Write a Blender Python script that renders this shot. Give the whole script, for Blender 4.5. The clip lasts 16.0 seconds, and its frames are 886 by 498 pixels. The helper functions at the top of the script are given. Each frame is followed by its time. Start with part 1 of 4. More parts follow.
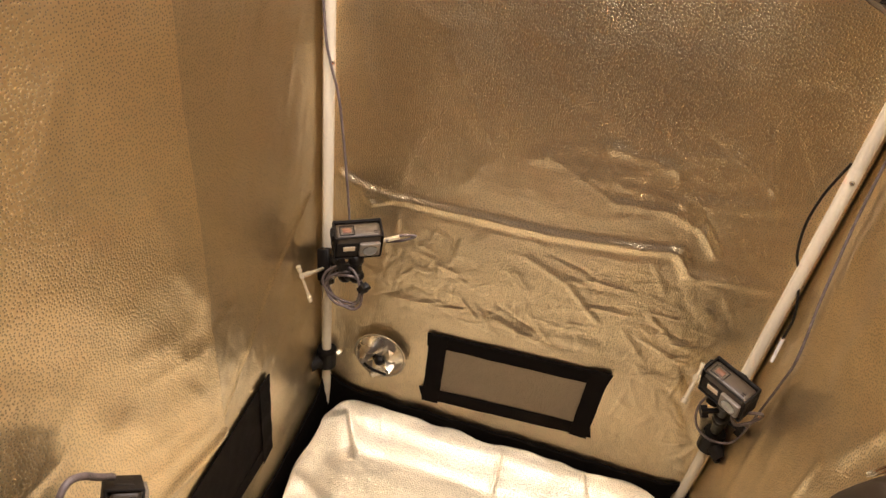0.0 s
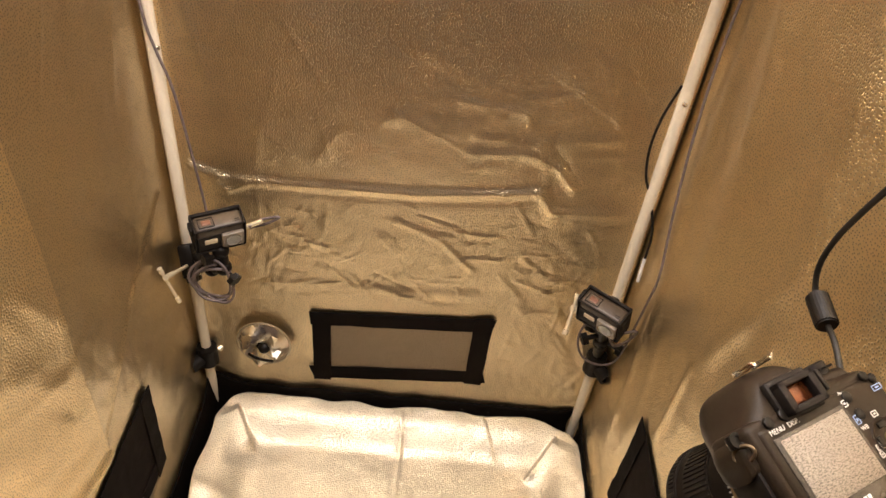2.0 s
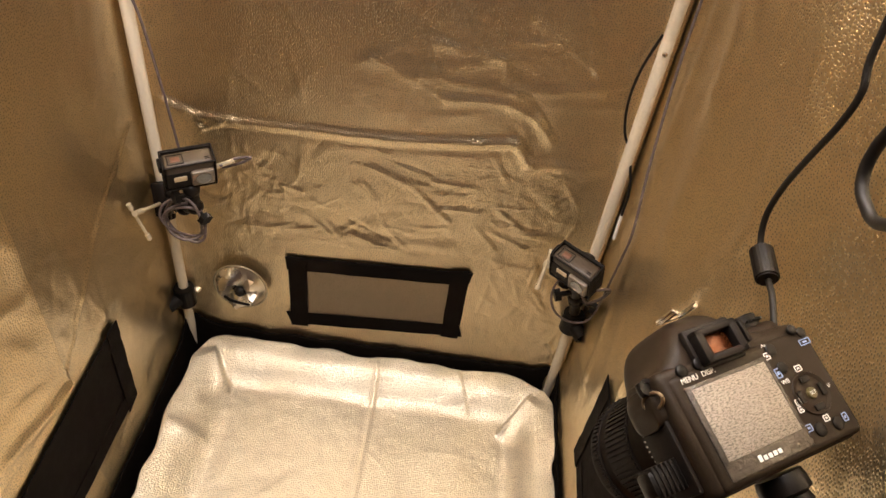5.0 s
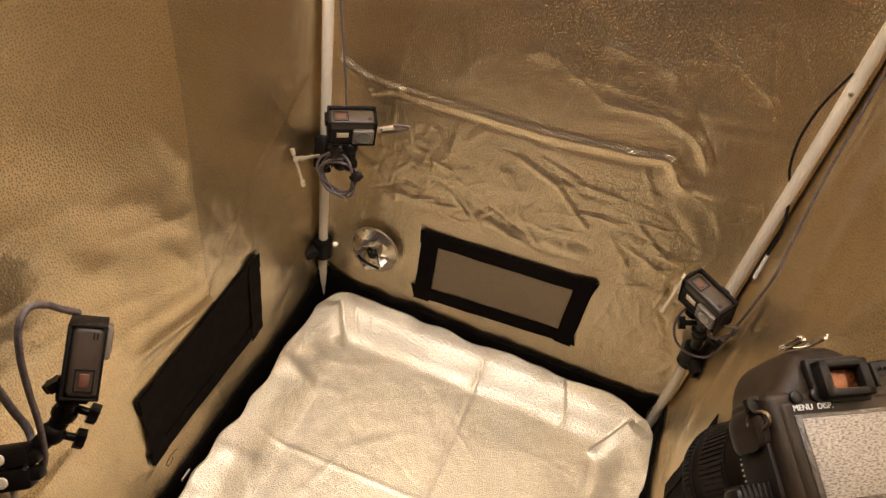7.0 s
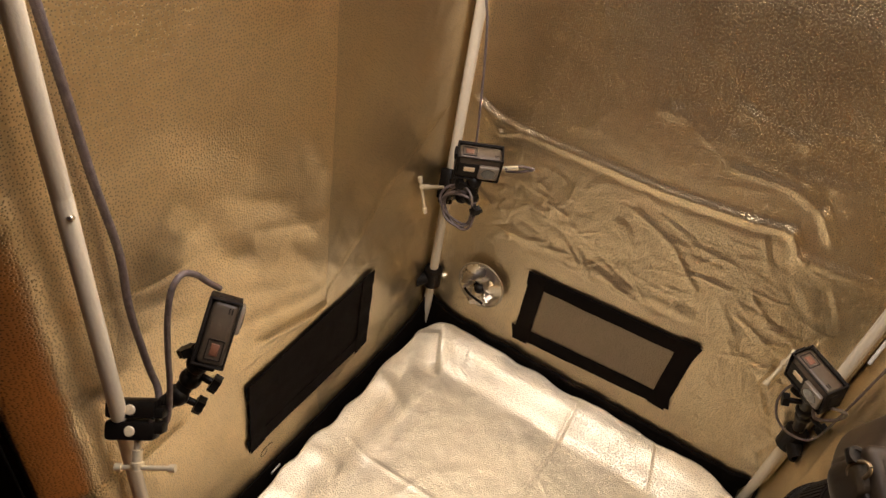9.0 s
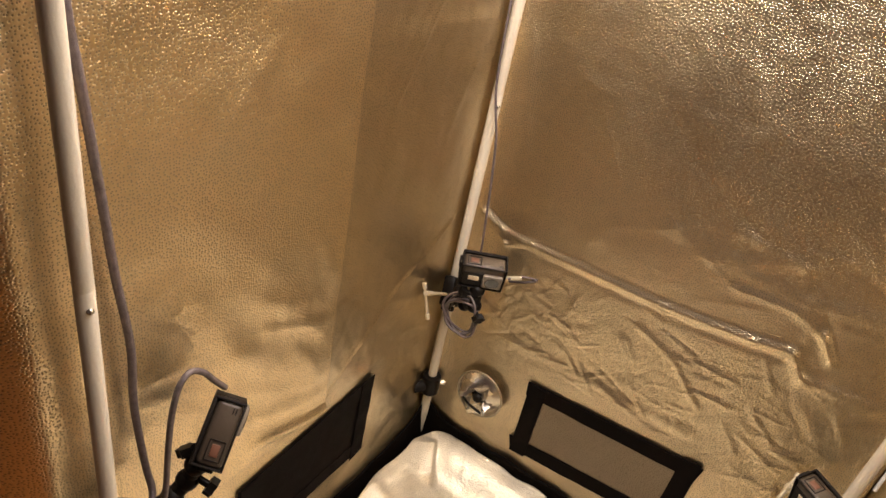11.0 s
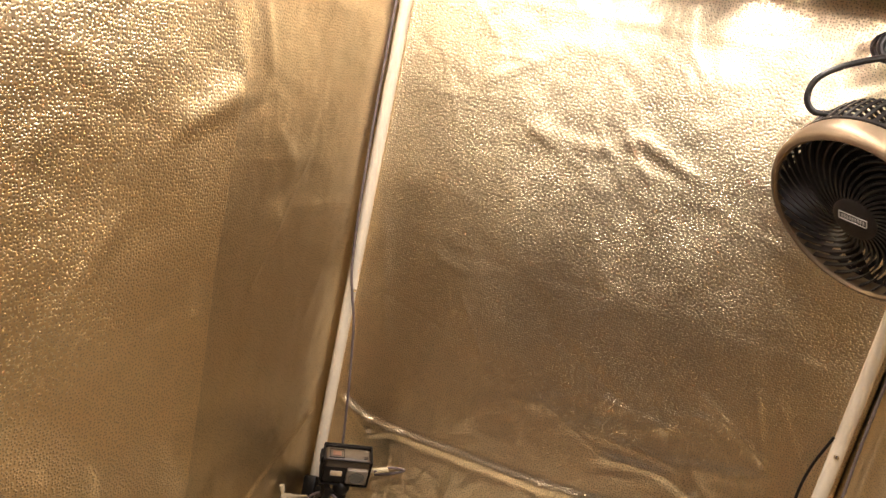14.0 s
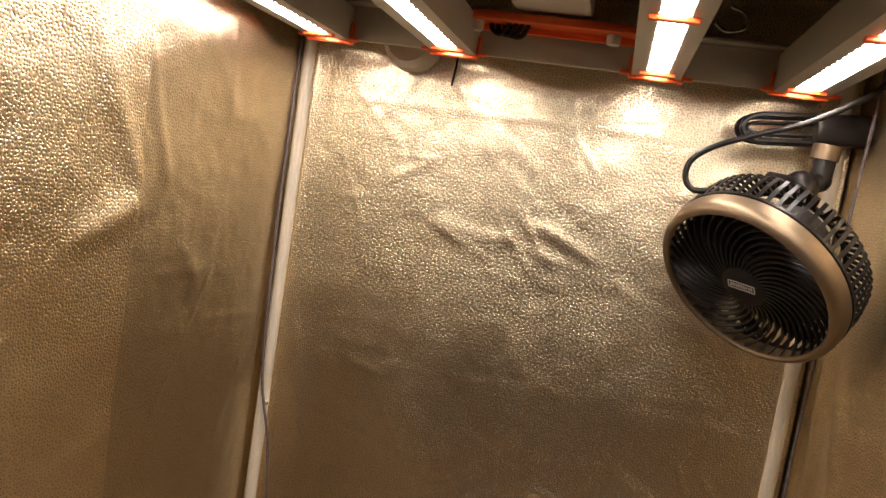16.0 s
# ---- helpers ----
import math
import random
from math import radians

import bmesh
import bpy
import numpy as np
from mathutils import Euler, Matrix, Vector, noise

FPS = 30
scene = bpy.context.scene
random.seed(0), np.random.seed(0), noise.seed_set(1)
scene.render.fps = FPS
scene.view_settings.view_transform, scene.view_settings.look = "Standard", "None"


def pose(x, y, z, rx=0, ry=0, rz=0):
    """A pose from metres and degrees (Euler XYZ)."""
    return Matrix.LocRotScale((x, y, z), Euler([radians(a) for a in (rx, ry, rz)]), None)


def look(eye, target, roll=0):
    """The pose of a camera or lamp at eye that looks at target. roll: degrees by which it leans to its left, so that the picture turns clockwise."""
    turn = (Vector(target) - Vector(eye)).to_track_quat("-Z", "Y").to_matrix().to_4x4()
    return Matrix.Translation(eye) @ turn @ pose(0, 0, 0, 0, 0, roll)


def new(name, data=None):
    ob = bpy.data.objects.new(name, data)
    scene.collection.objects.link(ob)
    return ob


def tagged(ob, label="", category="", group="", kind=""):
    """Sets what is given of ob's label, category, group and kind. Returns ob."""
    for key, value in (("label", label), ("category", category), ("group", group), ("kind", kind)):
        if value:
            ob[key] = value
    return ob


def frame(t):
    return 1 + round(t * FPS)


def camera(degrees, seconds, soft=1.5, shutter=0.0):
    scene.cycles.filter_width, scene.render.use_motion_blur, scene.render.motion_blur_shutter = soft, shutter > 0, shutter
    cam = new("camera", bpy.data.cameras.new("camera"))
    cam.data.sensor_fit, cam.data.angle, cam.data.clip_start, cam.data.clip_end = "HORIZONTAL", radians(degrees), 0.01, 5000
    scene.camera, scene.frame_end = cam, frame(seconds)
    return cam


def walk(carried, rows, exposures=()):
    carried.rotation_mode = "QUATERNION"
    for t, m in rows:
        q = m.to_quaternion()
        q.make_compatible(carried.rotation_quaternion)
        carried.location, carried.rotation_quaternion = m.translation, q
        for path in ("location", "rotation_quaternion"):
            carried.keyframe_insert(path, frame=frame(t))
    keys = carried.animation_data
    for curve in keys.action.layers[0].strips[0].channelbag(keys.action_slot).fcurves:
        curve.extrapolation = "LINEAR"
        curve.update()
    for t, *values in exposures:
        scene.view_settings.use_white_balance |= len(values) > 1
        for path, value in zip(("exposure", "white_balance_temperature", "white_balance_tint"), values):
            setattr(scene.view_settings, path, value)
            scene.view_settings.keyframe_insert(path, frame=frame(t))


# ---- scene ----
cam = camera(62.4, 16.0)

PATH = [
    (0, (0.309, -0.739, 0.976), (0.004, 0.794, -0.271), 7.8),
    (0.5, (0.309, -0.737, 0.978), (0.08, 0.804, -0.277), 7.6),
    (1, (0.304, -0.735, 0.977), (0.172, 0.808, -0.288), 7.5),
    (1.5, (0.308, -0.733, 0.978), (0.264, 0.802, -0.303), 7.1),
    (2, (0.311, -0.729, 0.978), (0.363, 0.794, -0.318), 6.9),
    (2.5, (0.315, -0.725, 0.977), (0.448, 0.782, -0.331), 6.9),
    (3, (0.323, -0.721, 0.976), (0.5, 0.767, -0.349), 7.2),
    (5.5, (0.378, -0.728, 0.959), (0.305, 0.711, -0.428), 8.8),
    (6, (0.379, -0.732, 0.958), (0.212, 0.69, -0.438), 9.3),
    (6.5, (0.379, -0.743, 0.956), (0.124, 0.662, -0.445), 10.0),
    (7, (0.38, -0.752, 0.952), (0.04, 0.635, -0.448), 10.5),
    (7.5, (0.382, -0.762, 0.953), (-0.04, 0.605, -0.445), 10.6),
    (8, (0.386, -0.774, 0.953), (-0.123, 0.577, -0.431), 10.5),
    (8.5, (0.386, -0.788, 0.952), (-0.201, 0.556, -0.409), 10.7),
    (11, (0.376, -0.815, 0.958), (-0.371, 0.681, -0.14), 12.2),
    (11.5, (0.37, -0.813, 0.955), (-0.359, 0.751, -0.057), 12.2),
    (12, (0.369, -0.81, 0.956), (-0.345, 0.812, 0.03), 12.2),
    (12.5, (0.366, -0.809, 0.957), (-0.324, 0.872, 0.121), 12.3),
    (13, (0.356, -0.812, 0.942), (-0.29, 0.939, 0.222), 12.7),
    (13.5, (0.369, -0.809, 0.929), (-0.269, 0.984, 0.315), 12.6),
    (14, (0.369, -0.813, 0.918), (-0.222, 1.027, 0.402), 12.6),
    (14.5, (0.362, -0.814, 0.914), (-0.167, 1.065, 0.478), 12.4),
    (15, (0.363, -0.813, 0.92), (-0.123, 1.091, 0.549), 11.4),
    (15.5, (0.366, -0.817, 0.91), (-0.086, 1.112, 0.642), 10.4),
    (16, (0.374, -0.812, 0.913), (-0.058, 1.13, 0.711), 9.0),
]
walk(cam, [(t, look(eye, target, roll)) for t, eye, target, roll in PATH],
     exposures=[(0, 0.35), (3, 0.17), (5.5, -0.02), (8.5, -0.12), (11, 0.2), (12.5, 0.17), (14.5, -0.16), (16, -0.76)])
# ---- world, room light and exposure ----
world = bpy.data.worlds.new("world")
scene.world = world
world.use_nodes = True
world.node_tree.nodes["Background"].inputs[0].default_value = (0.02, 0.018, 0.016, 1)
world.node_tree.nodes["Background"].inputs[1].default_value = 0.3
LED_POWER = 420.0
LED_COLOUR = (1.0, 0.90, 0.87, 1)
PIT_SHADE = 0.42           # base colour factor at the pit centres, the embossing's painted shade


# ---- materials ----
def material(name, colour, rough=0.5, metal=0.0, bump=0.0, bump_scale=200.0, vary=0.12, vary_scale=30.0, coat=0.0, spec=0.5):
    """A principled material with colour drift at two scales and a fine noise relief."""
    m = bpy.data.materials.new(name)
    m.use_nodes = True
    n, l = m.node_tree.nodes, m.node_tree.links
    b = n["Principled BSDF"]
    b.inputs["Metallic"].default_value = metal
    b.inputs["Coat Weight"].default_value = coat
    b.inputs["Specular IOR Level"].default_value = spec
    co = n.new("ShaderNodeTexCoord")
    big, fine = n.new("ShaderNodeTexNoise"), n.new("ShaderNodeTexNoise")
    big.inputs["Scale"].default_value, fine.inputs["Scale"].default_value = vary_scale, vary_scale * 12
    big.inputs["Detail"].default_value = 4
    l.new(co.outputs["Object"], big.inputs["Vector"])
    l.new(co.outputs["Object"], fine.inputs["Vector"])
    add = n.new("ShaderNodeMath")
    add.operation = "ADD"
    l.new(big.outputs["Fac"], add.inputs[0])
    l.new(fine.outputs["Fac"], add.inputs[1])
    ramp = n.new("ShaderNodeMapRange")
    ramp.inputs["From Min"].default_value, ramp.inputs["From Max"].default_value = 0.6, 1.4
    ramp.inputs["To Min"].default_value, ramp.inputs["To Max"].default_value = 1 - vary, 1 + vary
    l.new(add.outputs[0], ramp.inputs["Value"])
    mix = n.new("ShaderNodeVectorMath")
    mix.operation = "SCALE"
    mix.inputs[0].default_value = colour[:3]
    l.new(ramp.outputs[0], mix.inputs["Scale"])
    l.new(mix.outputs[0], b.inputs["Base Color"])
    rr = n.new("ShaderNodeMapRange")
    rr.inputs["To Min"].default_value, rr.inputs["To Max"].default_value = rough * 0.8, min(1, rough * 1.2)
    l.new(big.outputs["Fac"], rr.inputs["Value"])
    l.new(rr.outputs[0], b.inputs["Roughness"])
    if bump:
        grain, bp = n.new("ShaderNodeTexNoise"), n.new("ShaderNodeBump")
        grain.inputs["Scale"].default_value = bump_scale
        bp.inputs["Strength"].default_value, bp.inputs["Distance"].default_value = bump, 0.4 / bump_scale
        l.new(co.outputs["Object"], grain.inputs["Vector"])
        l.new(grain.outputs["Fac"], bp.inputs["Height"])
        l.new(bp.outputs[0], b.inputs["Normal"])
    return m


def foil(name, colour, rough, pits, cell, relief, metal=0.9):
    """Embossed reflective film: round shallow pits in a metal skin, soft waviness and dulled patches."""
    m = material(name, colour, rough, metal, 0, 200, 0.07, 9.0)
    n, l = m.node_tree.nodes, m.node_tree.links
    b = n["Principled BSDF"]
    co = n["Texture Coordinate"]
    warp, wv = n.new("ShaderNodeTexNoise"), n.new("ShaderNodeVectorMath")
    warp.inputs["Scale"].default_value = 45
    wv.operation = "MULTIPLY_ADD"
    wv.inputs[1].default_value = (0.003, 0.003, 0.003)
    l.new(co.outputs["UV"], warp.inputs["Vector"])
    l.new(warp.outputs["Color"], wv.inputs[0])
    l.new(co.outputs["UV"], wv.inputs[2])
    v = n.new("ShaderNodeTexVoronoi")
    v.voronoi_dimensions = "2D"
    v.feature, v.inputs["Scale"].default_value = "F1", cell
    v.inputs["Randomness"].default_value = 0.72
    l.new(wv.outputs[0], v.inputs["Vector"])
    rr = b.inputs["Roughness"].links[0].from_node
    rr.inputs["To Min"].default_value, rr.inputs["To Max"].default_value = rough, rough * 1.08
    dents = n.new("ShaderNodeMapRange")
    dents.interpolation_type = "SMOOTHSTEP"
    dents.inputs["From Min"].default_value, dents.inputs["From Max"].default_value = 0.0, 0.46
    l.new(v.outputs["Distance"], dents.inputs["Value"])
    # pit centres darkened in the base colour to stand in for their shade
    pit_shade = n.new("ShaderNodeMapRange")
    pit_shade.interpolation_type = "SMOOTHSTEP"
    pit_shade.inputs["From Min"].default_value, pit_shade.inputs["From Max"].default_value = 0.06, 0.32
    pit_shade.inputs["To Min"].default_value = PIT_SHADE
    l.new(v.outputs["Distance"], pit_shade.inputs["Value"])
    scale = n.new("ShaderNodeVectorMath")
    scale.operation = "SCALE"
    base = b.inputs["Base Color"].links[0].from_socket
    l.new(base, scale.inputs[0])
    l.new(pit_shade.outputs[0], scale.inputs["Scale"])
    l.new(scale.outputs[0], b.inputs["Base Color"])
    soft = n.new("ShaderNodeTexNoise")
    soft.inputs["Scale"].default_value, soft.inputs["Detail"].default_value = 30, 4
    l.new(co.outputs["Object"], soft.inputs["Vector"])
    patch = n.new("ShaderNodeTexNoise")
    patch.inputs["Scale"].default_value = 7
    l.new(co.outputs["Object"], patch.inputs["Vector"])
    amount = n.new("ShaderNodeMapRange")
    amount.inputs["From Min"].default_value, amount.inputs["From Max"].default_value = 0.3, 0.7
    amount.inputs["To Min"].default_value, amount.inputs["To Max"].default_value = pits * 0.8, pits * 1.15
    l.new(patch.outputs["Fac"], amount.inputs["Value"])
    b1, b2 = n.new("ShaderNodeBump"), n.new("ShaderNodeBump")
    b1.inputs["Strength"].default_value, b1.inputs["Distance"].default_value = 0.6, relief
    b2.inputs["Distance"].default_value = 0.0012
    l.new(soft.outputs["Fac"], b1.inputs["Height"])
    l.new(dents.outputs[0], b2.inputs["Height"])
    l.new(amount.outputs[0], b2.inputs["Strength"])
    l.new(b1.outputs[0], b2.inputs["Normal"])
    l.new(b2.outputs[0], b.inputs["Normal"])
    return m


def glow(name, colour, power):
    m = bpy.data.materials.new(name)
    m.use_nodes = True
    b = m.node_tree.nodes["Principled BSDF"]
    b.inputs["Base Color"].default_value = (0.8, 0.8, 0.75, 1)
    b.inputs["Emission Color"].default_value = colour
    b.inputs["Emission Strength"].default_value = power
    return m


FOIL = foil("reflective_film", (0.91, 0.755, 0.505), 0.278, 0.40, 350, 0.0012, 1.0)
# rear strip: shallower pits and a darker base colour than the front panel
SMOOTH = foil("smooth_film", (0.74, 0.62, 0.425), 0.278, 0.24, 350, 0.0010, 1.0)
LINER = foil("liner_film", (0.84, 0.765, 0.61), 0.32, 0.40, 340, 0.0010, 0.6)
CRINKLE = material("crinkled_film", (0.86, 0.79, 0.68), 0.28, 1.0, 0.15, 60)
CLOTH = material("black_nylon", (0.006, 0.0045, 0.0035), 0.8, 0, 0.5, 900, 0.3, 40, 0, 0.03)
TAPE = material("black_cloth_tape", (0.007, 0.005, 0.004), 0.7, 0, 0.5, 1200, 0.25, 60, 0, 0.05)
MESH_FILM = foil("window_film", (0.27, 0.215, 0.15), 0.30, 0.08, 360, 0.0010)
PAINT = material("white_pole_paint", (0.72, 0.64, 0.50), 0.38, 0, 0.15, 300, 0.05, 25)
STEEL = material("bright_steel", (0.75, 0.70, 0.62), 0.22, 1.0, 0.05, 300)
BRASS = material("nickel_brass", (0.95, 0.83, 0.60), 0.36, 0.55, 0.05, 300)
PLASTIC = material("black_plastic", (0.008, 0.0062, 0.005), 0.34, 0, 0.25, 1800, 0.25, 60, 0, 0.18)
MATTE = material("dark_rubber", (0.013, 0.010, 0.008), 0.55, 0, 0.4, 1500, 0.25, 50, 0, 0.15)
HOUSING = material("charcoal_housing", (0.062, 0.044, 0.029), 0.42, 0, 0.3, 1600, 0.15, 60, 0, 0.5)
DSLR_SKIN = material("charcoal_polycarbonate", (0.022, 0.015, 0.0095), 0.36, 0, 0.3, 1400, 0.15, 50, 0, 0.10)
GREY = material("grey_lens_cover", (0.20, 0.165, 0.125), 0.32, 0, 0.2, 900, 0.15, 60)
AMBER = material("amber_button", (0.15, 0.062, 0.034), 0.45)
STATUS = material("pale_status_screen", (0.72, 0.60, 0.42), 0.3)
BRAID = material("braided_sleeve", (0.17, 0.135, 0.13), 0.45, 0.3, 1.0, 1400, 0.5, 160)
CORD = material("black_cord", (0.012, 0.010, 0.008), 0.38, 0, 0.2, 800, 0.12, 30, 0, 0.2)
PALE = material("pale_grey_print", (0.34, 0.32, 0.29), 0.5)
WHITE = material("white_print", (0.78, 0.75, 0.70), 0.5)
BLUE = material("blue_print", (0.28, 0.38, 0.62), 0.5)
BRONZE = material("champagne_metal", (0.21, 0.15, 0.09), 0.44, 0.85, 0.1, 900, 0.08, 30)
BAR = material("white_aluminium", (0.50, 0.455, 0.39), 0.4, 0.1, 0.1, 300, 0.05, 20)
ORANGE = material("orange_plastic", (0.80, 0.12, 0.02), 0.35, 0, 0.1, 200, 0.1, 30)
DRIVER = material("pale_driver_case", (0.70, 0.66, 0.58), 0.45)
BOARD = material("white_board", (0.75, 0.70, 0.58), 0.5)
LED = glow("lit_diodes", LED_COLOUR, LED_POWER)
GLASS_DARK = material("dark_glass", (0.02, 0.012, 0.008), 0.06, 0, 0, 1, 0.1, 20, 0.6)
LCD = material("screen_cover", (0.42, 0.37, 0.31), 0.30, 0.5, 0.0, 420, 0.15, 60)


def streaks(m, along, across, dark):
    """Rows of small trapped bubbles: dark streaks and relief, longer one way than the other."""
    n, l = m.node_tree.nodes, m.node_tree.links
    b, co = n["Principled BSDF"], n["Texture Coordinate"]
    mp, nz, rg, mul, bp = (n.new("ShaderNode" + k) for k in ("Mapping", "TexNoise", "MapRange", "VectorMath", "Bump"))
    mp.inputs["Scale"].default_value = (along, across, 1)
    mp.inputs["Rotation"].default_value = (0, 0, 0.12)
    nz.inputs["Scale"].default_value, nz.inputs["Detail"].default_value, nz.inputs["Roughness"].default_value = 1.0, 5, 0.7
    rg.inputs["From Min"].default_value, rg.inputs["From Max"].default_value, rg.inputs["To Min"].default_value = 0.40, 0.54, dark
    mul.operation = "SCALE"
    l.new(co.outputs["Object"], mp.inputs["Vector"])
    l.new(mp.outputs[0], nz.inputs["Vector"])
    l.new(nz.outputs["Fac"], rg.inputs["Value"])
    l.new(b.inputs["Base Color"].links[0].from_socket, mul.inputs[0])
    l.new(rg.outputs[0], mul.inputs["Scale"])
    l.new(mul.outputs[0], b.inputs["Base Color"])
    bp.inputs["Strength"].default_value, bp.inputs["Distance"].default_value = 0.5, 0.0006
    l.new(rg.outputs[0], bp.inputs["Height"])
    l.new(bp.outputs[0], b.inputs["Normal"])


streaks(LCD, 480, 1250, 0.30)
WOOD = material("orange_oak_floor", (0.42, 0.17, 0.045), 0.4, 0, 0.3, 40, 0.25, 6)
ROOM = material("greyish_room_paint", (0.50, 0.43, 0.46), 0.8, 0, 0.2, 60, 0.08, 3)


# ---- building helpers ----
def bm_new():
    return bmesh.new()


def block(bm, size, at=(0, 0, 0), m=None, bevel=0.0, seg=2):
    """Adds a box, bevelled on all edges."""
    r = bmesh.ops.create_cube(bm, size=1.0, matrix=(m or Matrix()) @ Matrix.Translation(at) @ Matrix.Diagonal((*size, 1)))
    if bevel:
        edges = list({e for v in r["verts"] for e in v.link_edges})
        bmesh.ops.bevel(bm, geom=edges, offset=bevel, segments=seg, affect="EDGES", profile=0.5)
    return bm


def rod(bm, a, b, r1, r2=None, n=20, cap=True):
    """Adds a round bar from a to b."""
    a, b = Vector(a), Vector(b)
    m = Matrix.Translation((a + b) / 2) @ (b - a).to_track_quat("Z", "Y").to_matrix().to_4x4()
    bmesh.ops.create_cone(bm, cap_ends=cap, segments=n, radius1=r1, radius2=r1 if r2 is None else r2, depth=(b - a).length, matrix=m)
    return bm


def ball(bm, at, r, n=16):
    bmesh.ops.create_uvsphere(bm, u_segments=n, v_segments=n // 2 + 2, radius=r, matrix=Matrix.Translation(at))
    return bm


def lathe(bm, profile, m=None, n=48, closed=False):
    """Adds a turned shape round the z axis from (radius, height) pairs."""
    m = m or Matrix()
    rings = []
    for k in range(n):
        a = 2 * math.pi * k / n
        rings.append([bm.verts.new(m @ Vector((r * math.cos(a), r * math.sin(a), z))) for r, z in profile])
    count = len(profile) if closed else len(profile) - 1
    for k in range(n):
        p, q = rings[k], rings[(k + 1) % n]
        for i in range(count):
            j = (i + 1) % len(profile)
            bm.faces.new((p[i], q[i], q[j], p[j]))
    return bm


def spline(points, steps=8):
    """A smooth line through the points."""
    p = [Vector(q) for q in points]
    p = [2 * p[0] - p[1]] + p + [2 * p[-1] - p[-2]]
    out = []
    for i in range(1, len(p) - 2):
        for s in range(steps):
            t = s / steps
            out.append(0.5 * ((2 * p[i]) + (p[i + 1] - p[i - 1]) * t + (2 * p[i - 1] - 5 * p[i] + 4 * p[i + 1] - p[i + 2]) * t * t
                              + (3 * p[i] - p[i - 1] - 3 * p[i + 1] + p[i + 2]) * t ** 3))
    out.append(p[-2])
    return out


def tube(bm, points, r, n=8, steps=8, ribs=0.0):
    """Adds a round cord along a smooth line, with the fine ribs of a sleeve if asked."""
    line = spline(points, steps)
    side, rings = Vector((0.31, 0.83, 0.46)), []
    for i, c in enumerate(line):
        d = (line[min(i + 1, len(line) - 1)] - line[max(i - 1, 0)]).normalized()
        side = (side - d * side.dot(d)).normalized()
        up = d.cross(side)
        rr = r * (1 + ribs * (i % 2))
        rings.append([bm.verts.new(c + (side * math.cos(2 * math.pi * k / n) + up * math.sin(2 * math.pi * k / n)) * rr) for k in range(n)])
    for p, q in zip(rings, rings[1:]):
        for k in range(n):
            bm.faces.new((p[k], p[(k + 1) % n], q[(k + 1) % n], q[k]))
    bm.faces.new(rings[0][::-1])
    bm.faces.new(rings[-1])
    return bm


def to_mesh(name, bm, mat, smooth=True):
    bmesh.ops.recalc_face_normals(bm, faces=bm.faces[:])
    me = bpy.data.meshes.new(name)
    bm.to_mesh(me)
    bm.free()
    me.materials.append(mat)
    if smooth:
        me.shade_smooth()
        me.set_sharp_from_angle(angle=radians(38))
    return me


def part(name, bm, mat, parent, label="", m=None):
    ob = new(name, to_mesh(name, bm, mat))
    ob.parent = parent
    if m is not None:
        ob.matrix_basis = m
    return tagged(ob, label)


def thing(name, m, label, category, group="", kind=""):
    ob = new(name)
    ob.empty_display_size = 0.02
    ob.matrix_basis = m
    return tagged(ob, label, category, group, kind)


def solid(name, bm, mat, label, category, kind="", group=""):
    return tagged(new(name, to_mesh(name, bm, mat)), label, category, group, kind)


def words(name, text, size, mat, parent, m, label=""):
    """Raised print in the built-in letters."""
    cu = bpy.data.curves.new(name, "FONT")
    cu.body, cu.size, cu.align_x, cu.align_y, cu.extrude = text, size, "CENTER", "CENTER", 0.00008
    tmp = bpy.data.objects.new(name + "_curve", cu)
    me = bpy.data.meshes.new_from_object(tmp)
    bpy.data.objects.remove(tmp)
    me.materials.clear()
    me.materials.append(mat)
    ob = new(name, me)
    ob.parent, ob.matrix_basis = parent, m
    return tagged(ob, label)


def frame_of(x, y, z, at):
    """A pose from three axes."""
    m = Matrix((x, y, z)).transposed().to_4x4()
    m.translation = at
    return m


def axes_pose(at, x, z):
    """A pose at a place, with its x axis along x and its z axis near z."""
    x = Vector(x).normalized()
    z = Vector(z)
    z = (z - x * z.dot(x)).normalized()
    return frame_of(x, z.cross(x), z, at)


# ---- cloth surfaces ----
def fold(u, v, a, b, width, height, sharp=1.0):
    """The height of a rounded crease along the line from a to b, fading at its ends."""
    du, dv = b[0] - a[0], b[1] - a[1]
    n2 = du * du + dv * dv
    t = ((u - a[0]) * du + (v - a[1]) * dv) / n2
    tc = np.clip(t, 0, 1)
    d = np.hypot(u - a[0] - tc * du, v - a[1] - tc * dv)
    return height * np.exp(-(d / width) ** (2 * sharp)) * np.clip(np.minimum(tc + 0.12, 1.12 - tc) * 5, 0.15, 1)


def pleat(u, v, a, b, width, height):
    """A lopped-over fold along a to b: a steep face on one side, a long slope on the other."""
    du, dv = b[0] - a[0], b[1] - a[1]
    n = math.hypot(du, dv)
    t = ((u - a[0]) * du + (v - a[1]) * dv) / n ** 2
    d = ((u - a[0]) * dv - (v - a[1]) * du) / n
    side = np.where(d > 0, np.exp(-np.clip(d, 0, 1) / width), np.exp(-(np.minimum(d, 0) / (width * 0.22)) ** 2))
    return height * side * np.clip(np.minimum(t + 0.15, 1.15 - t) * 4, 0, 1)


def step(u, edge, soft):
    t = np.clip((u - edge) / soft * 0.5 + 0.5, 0, 1)
    return t * t * (3 - 2 * t)


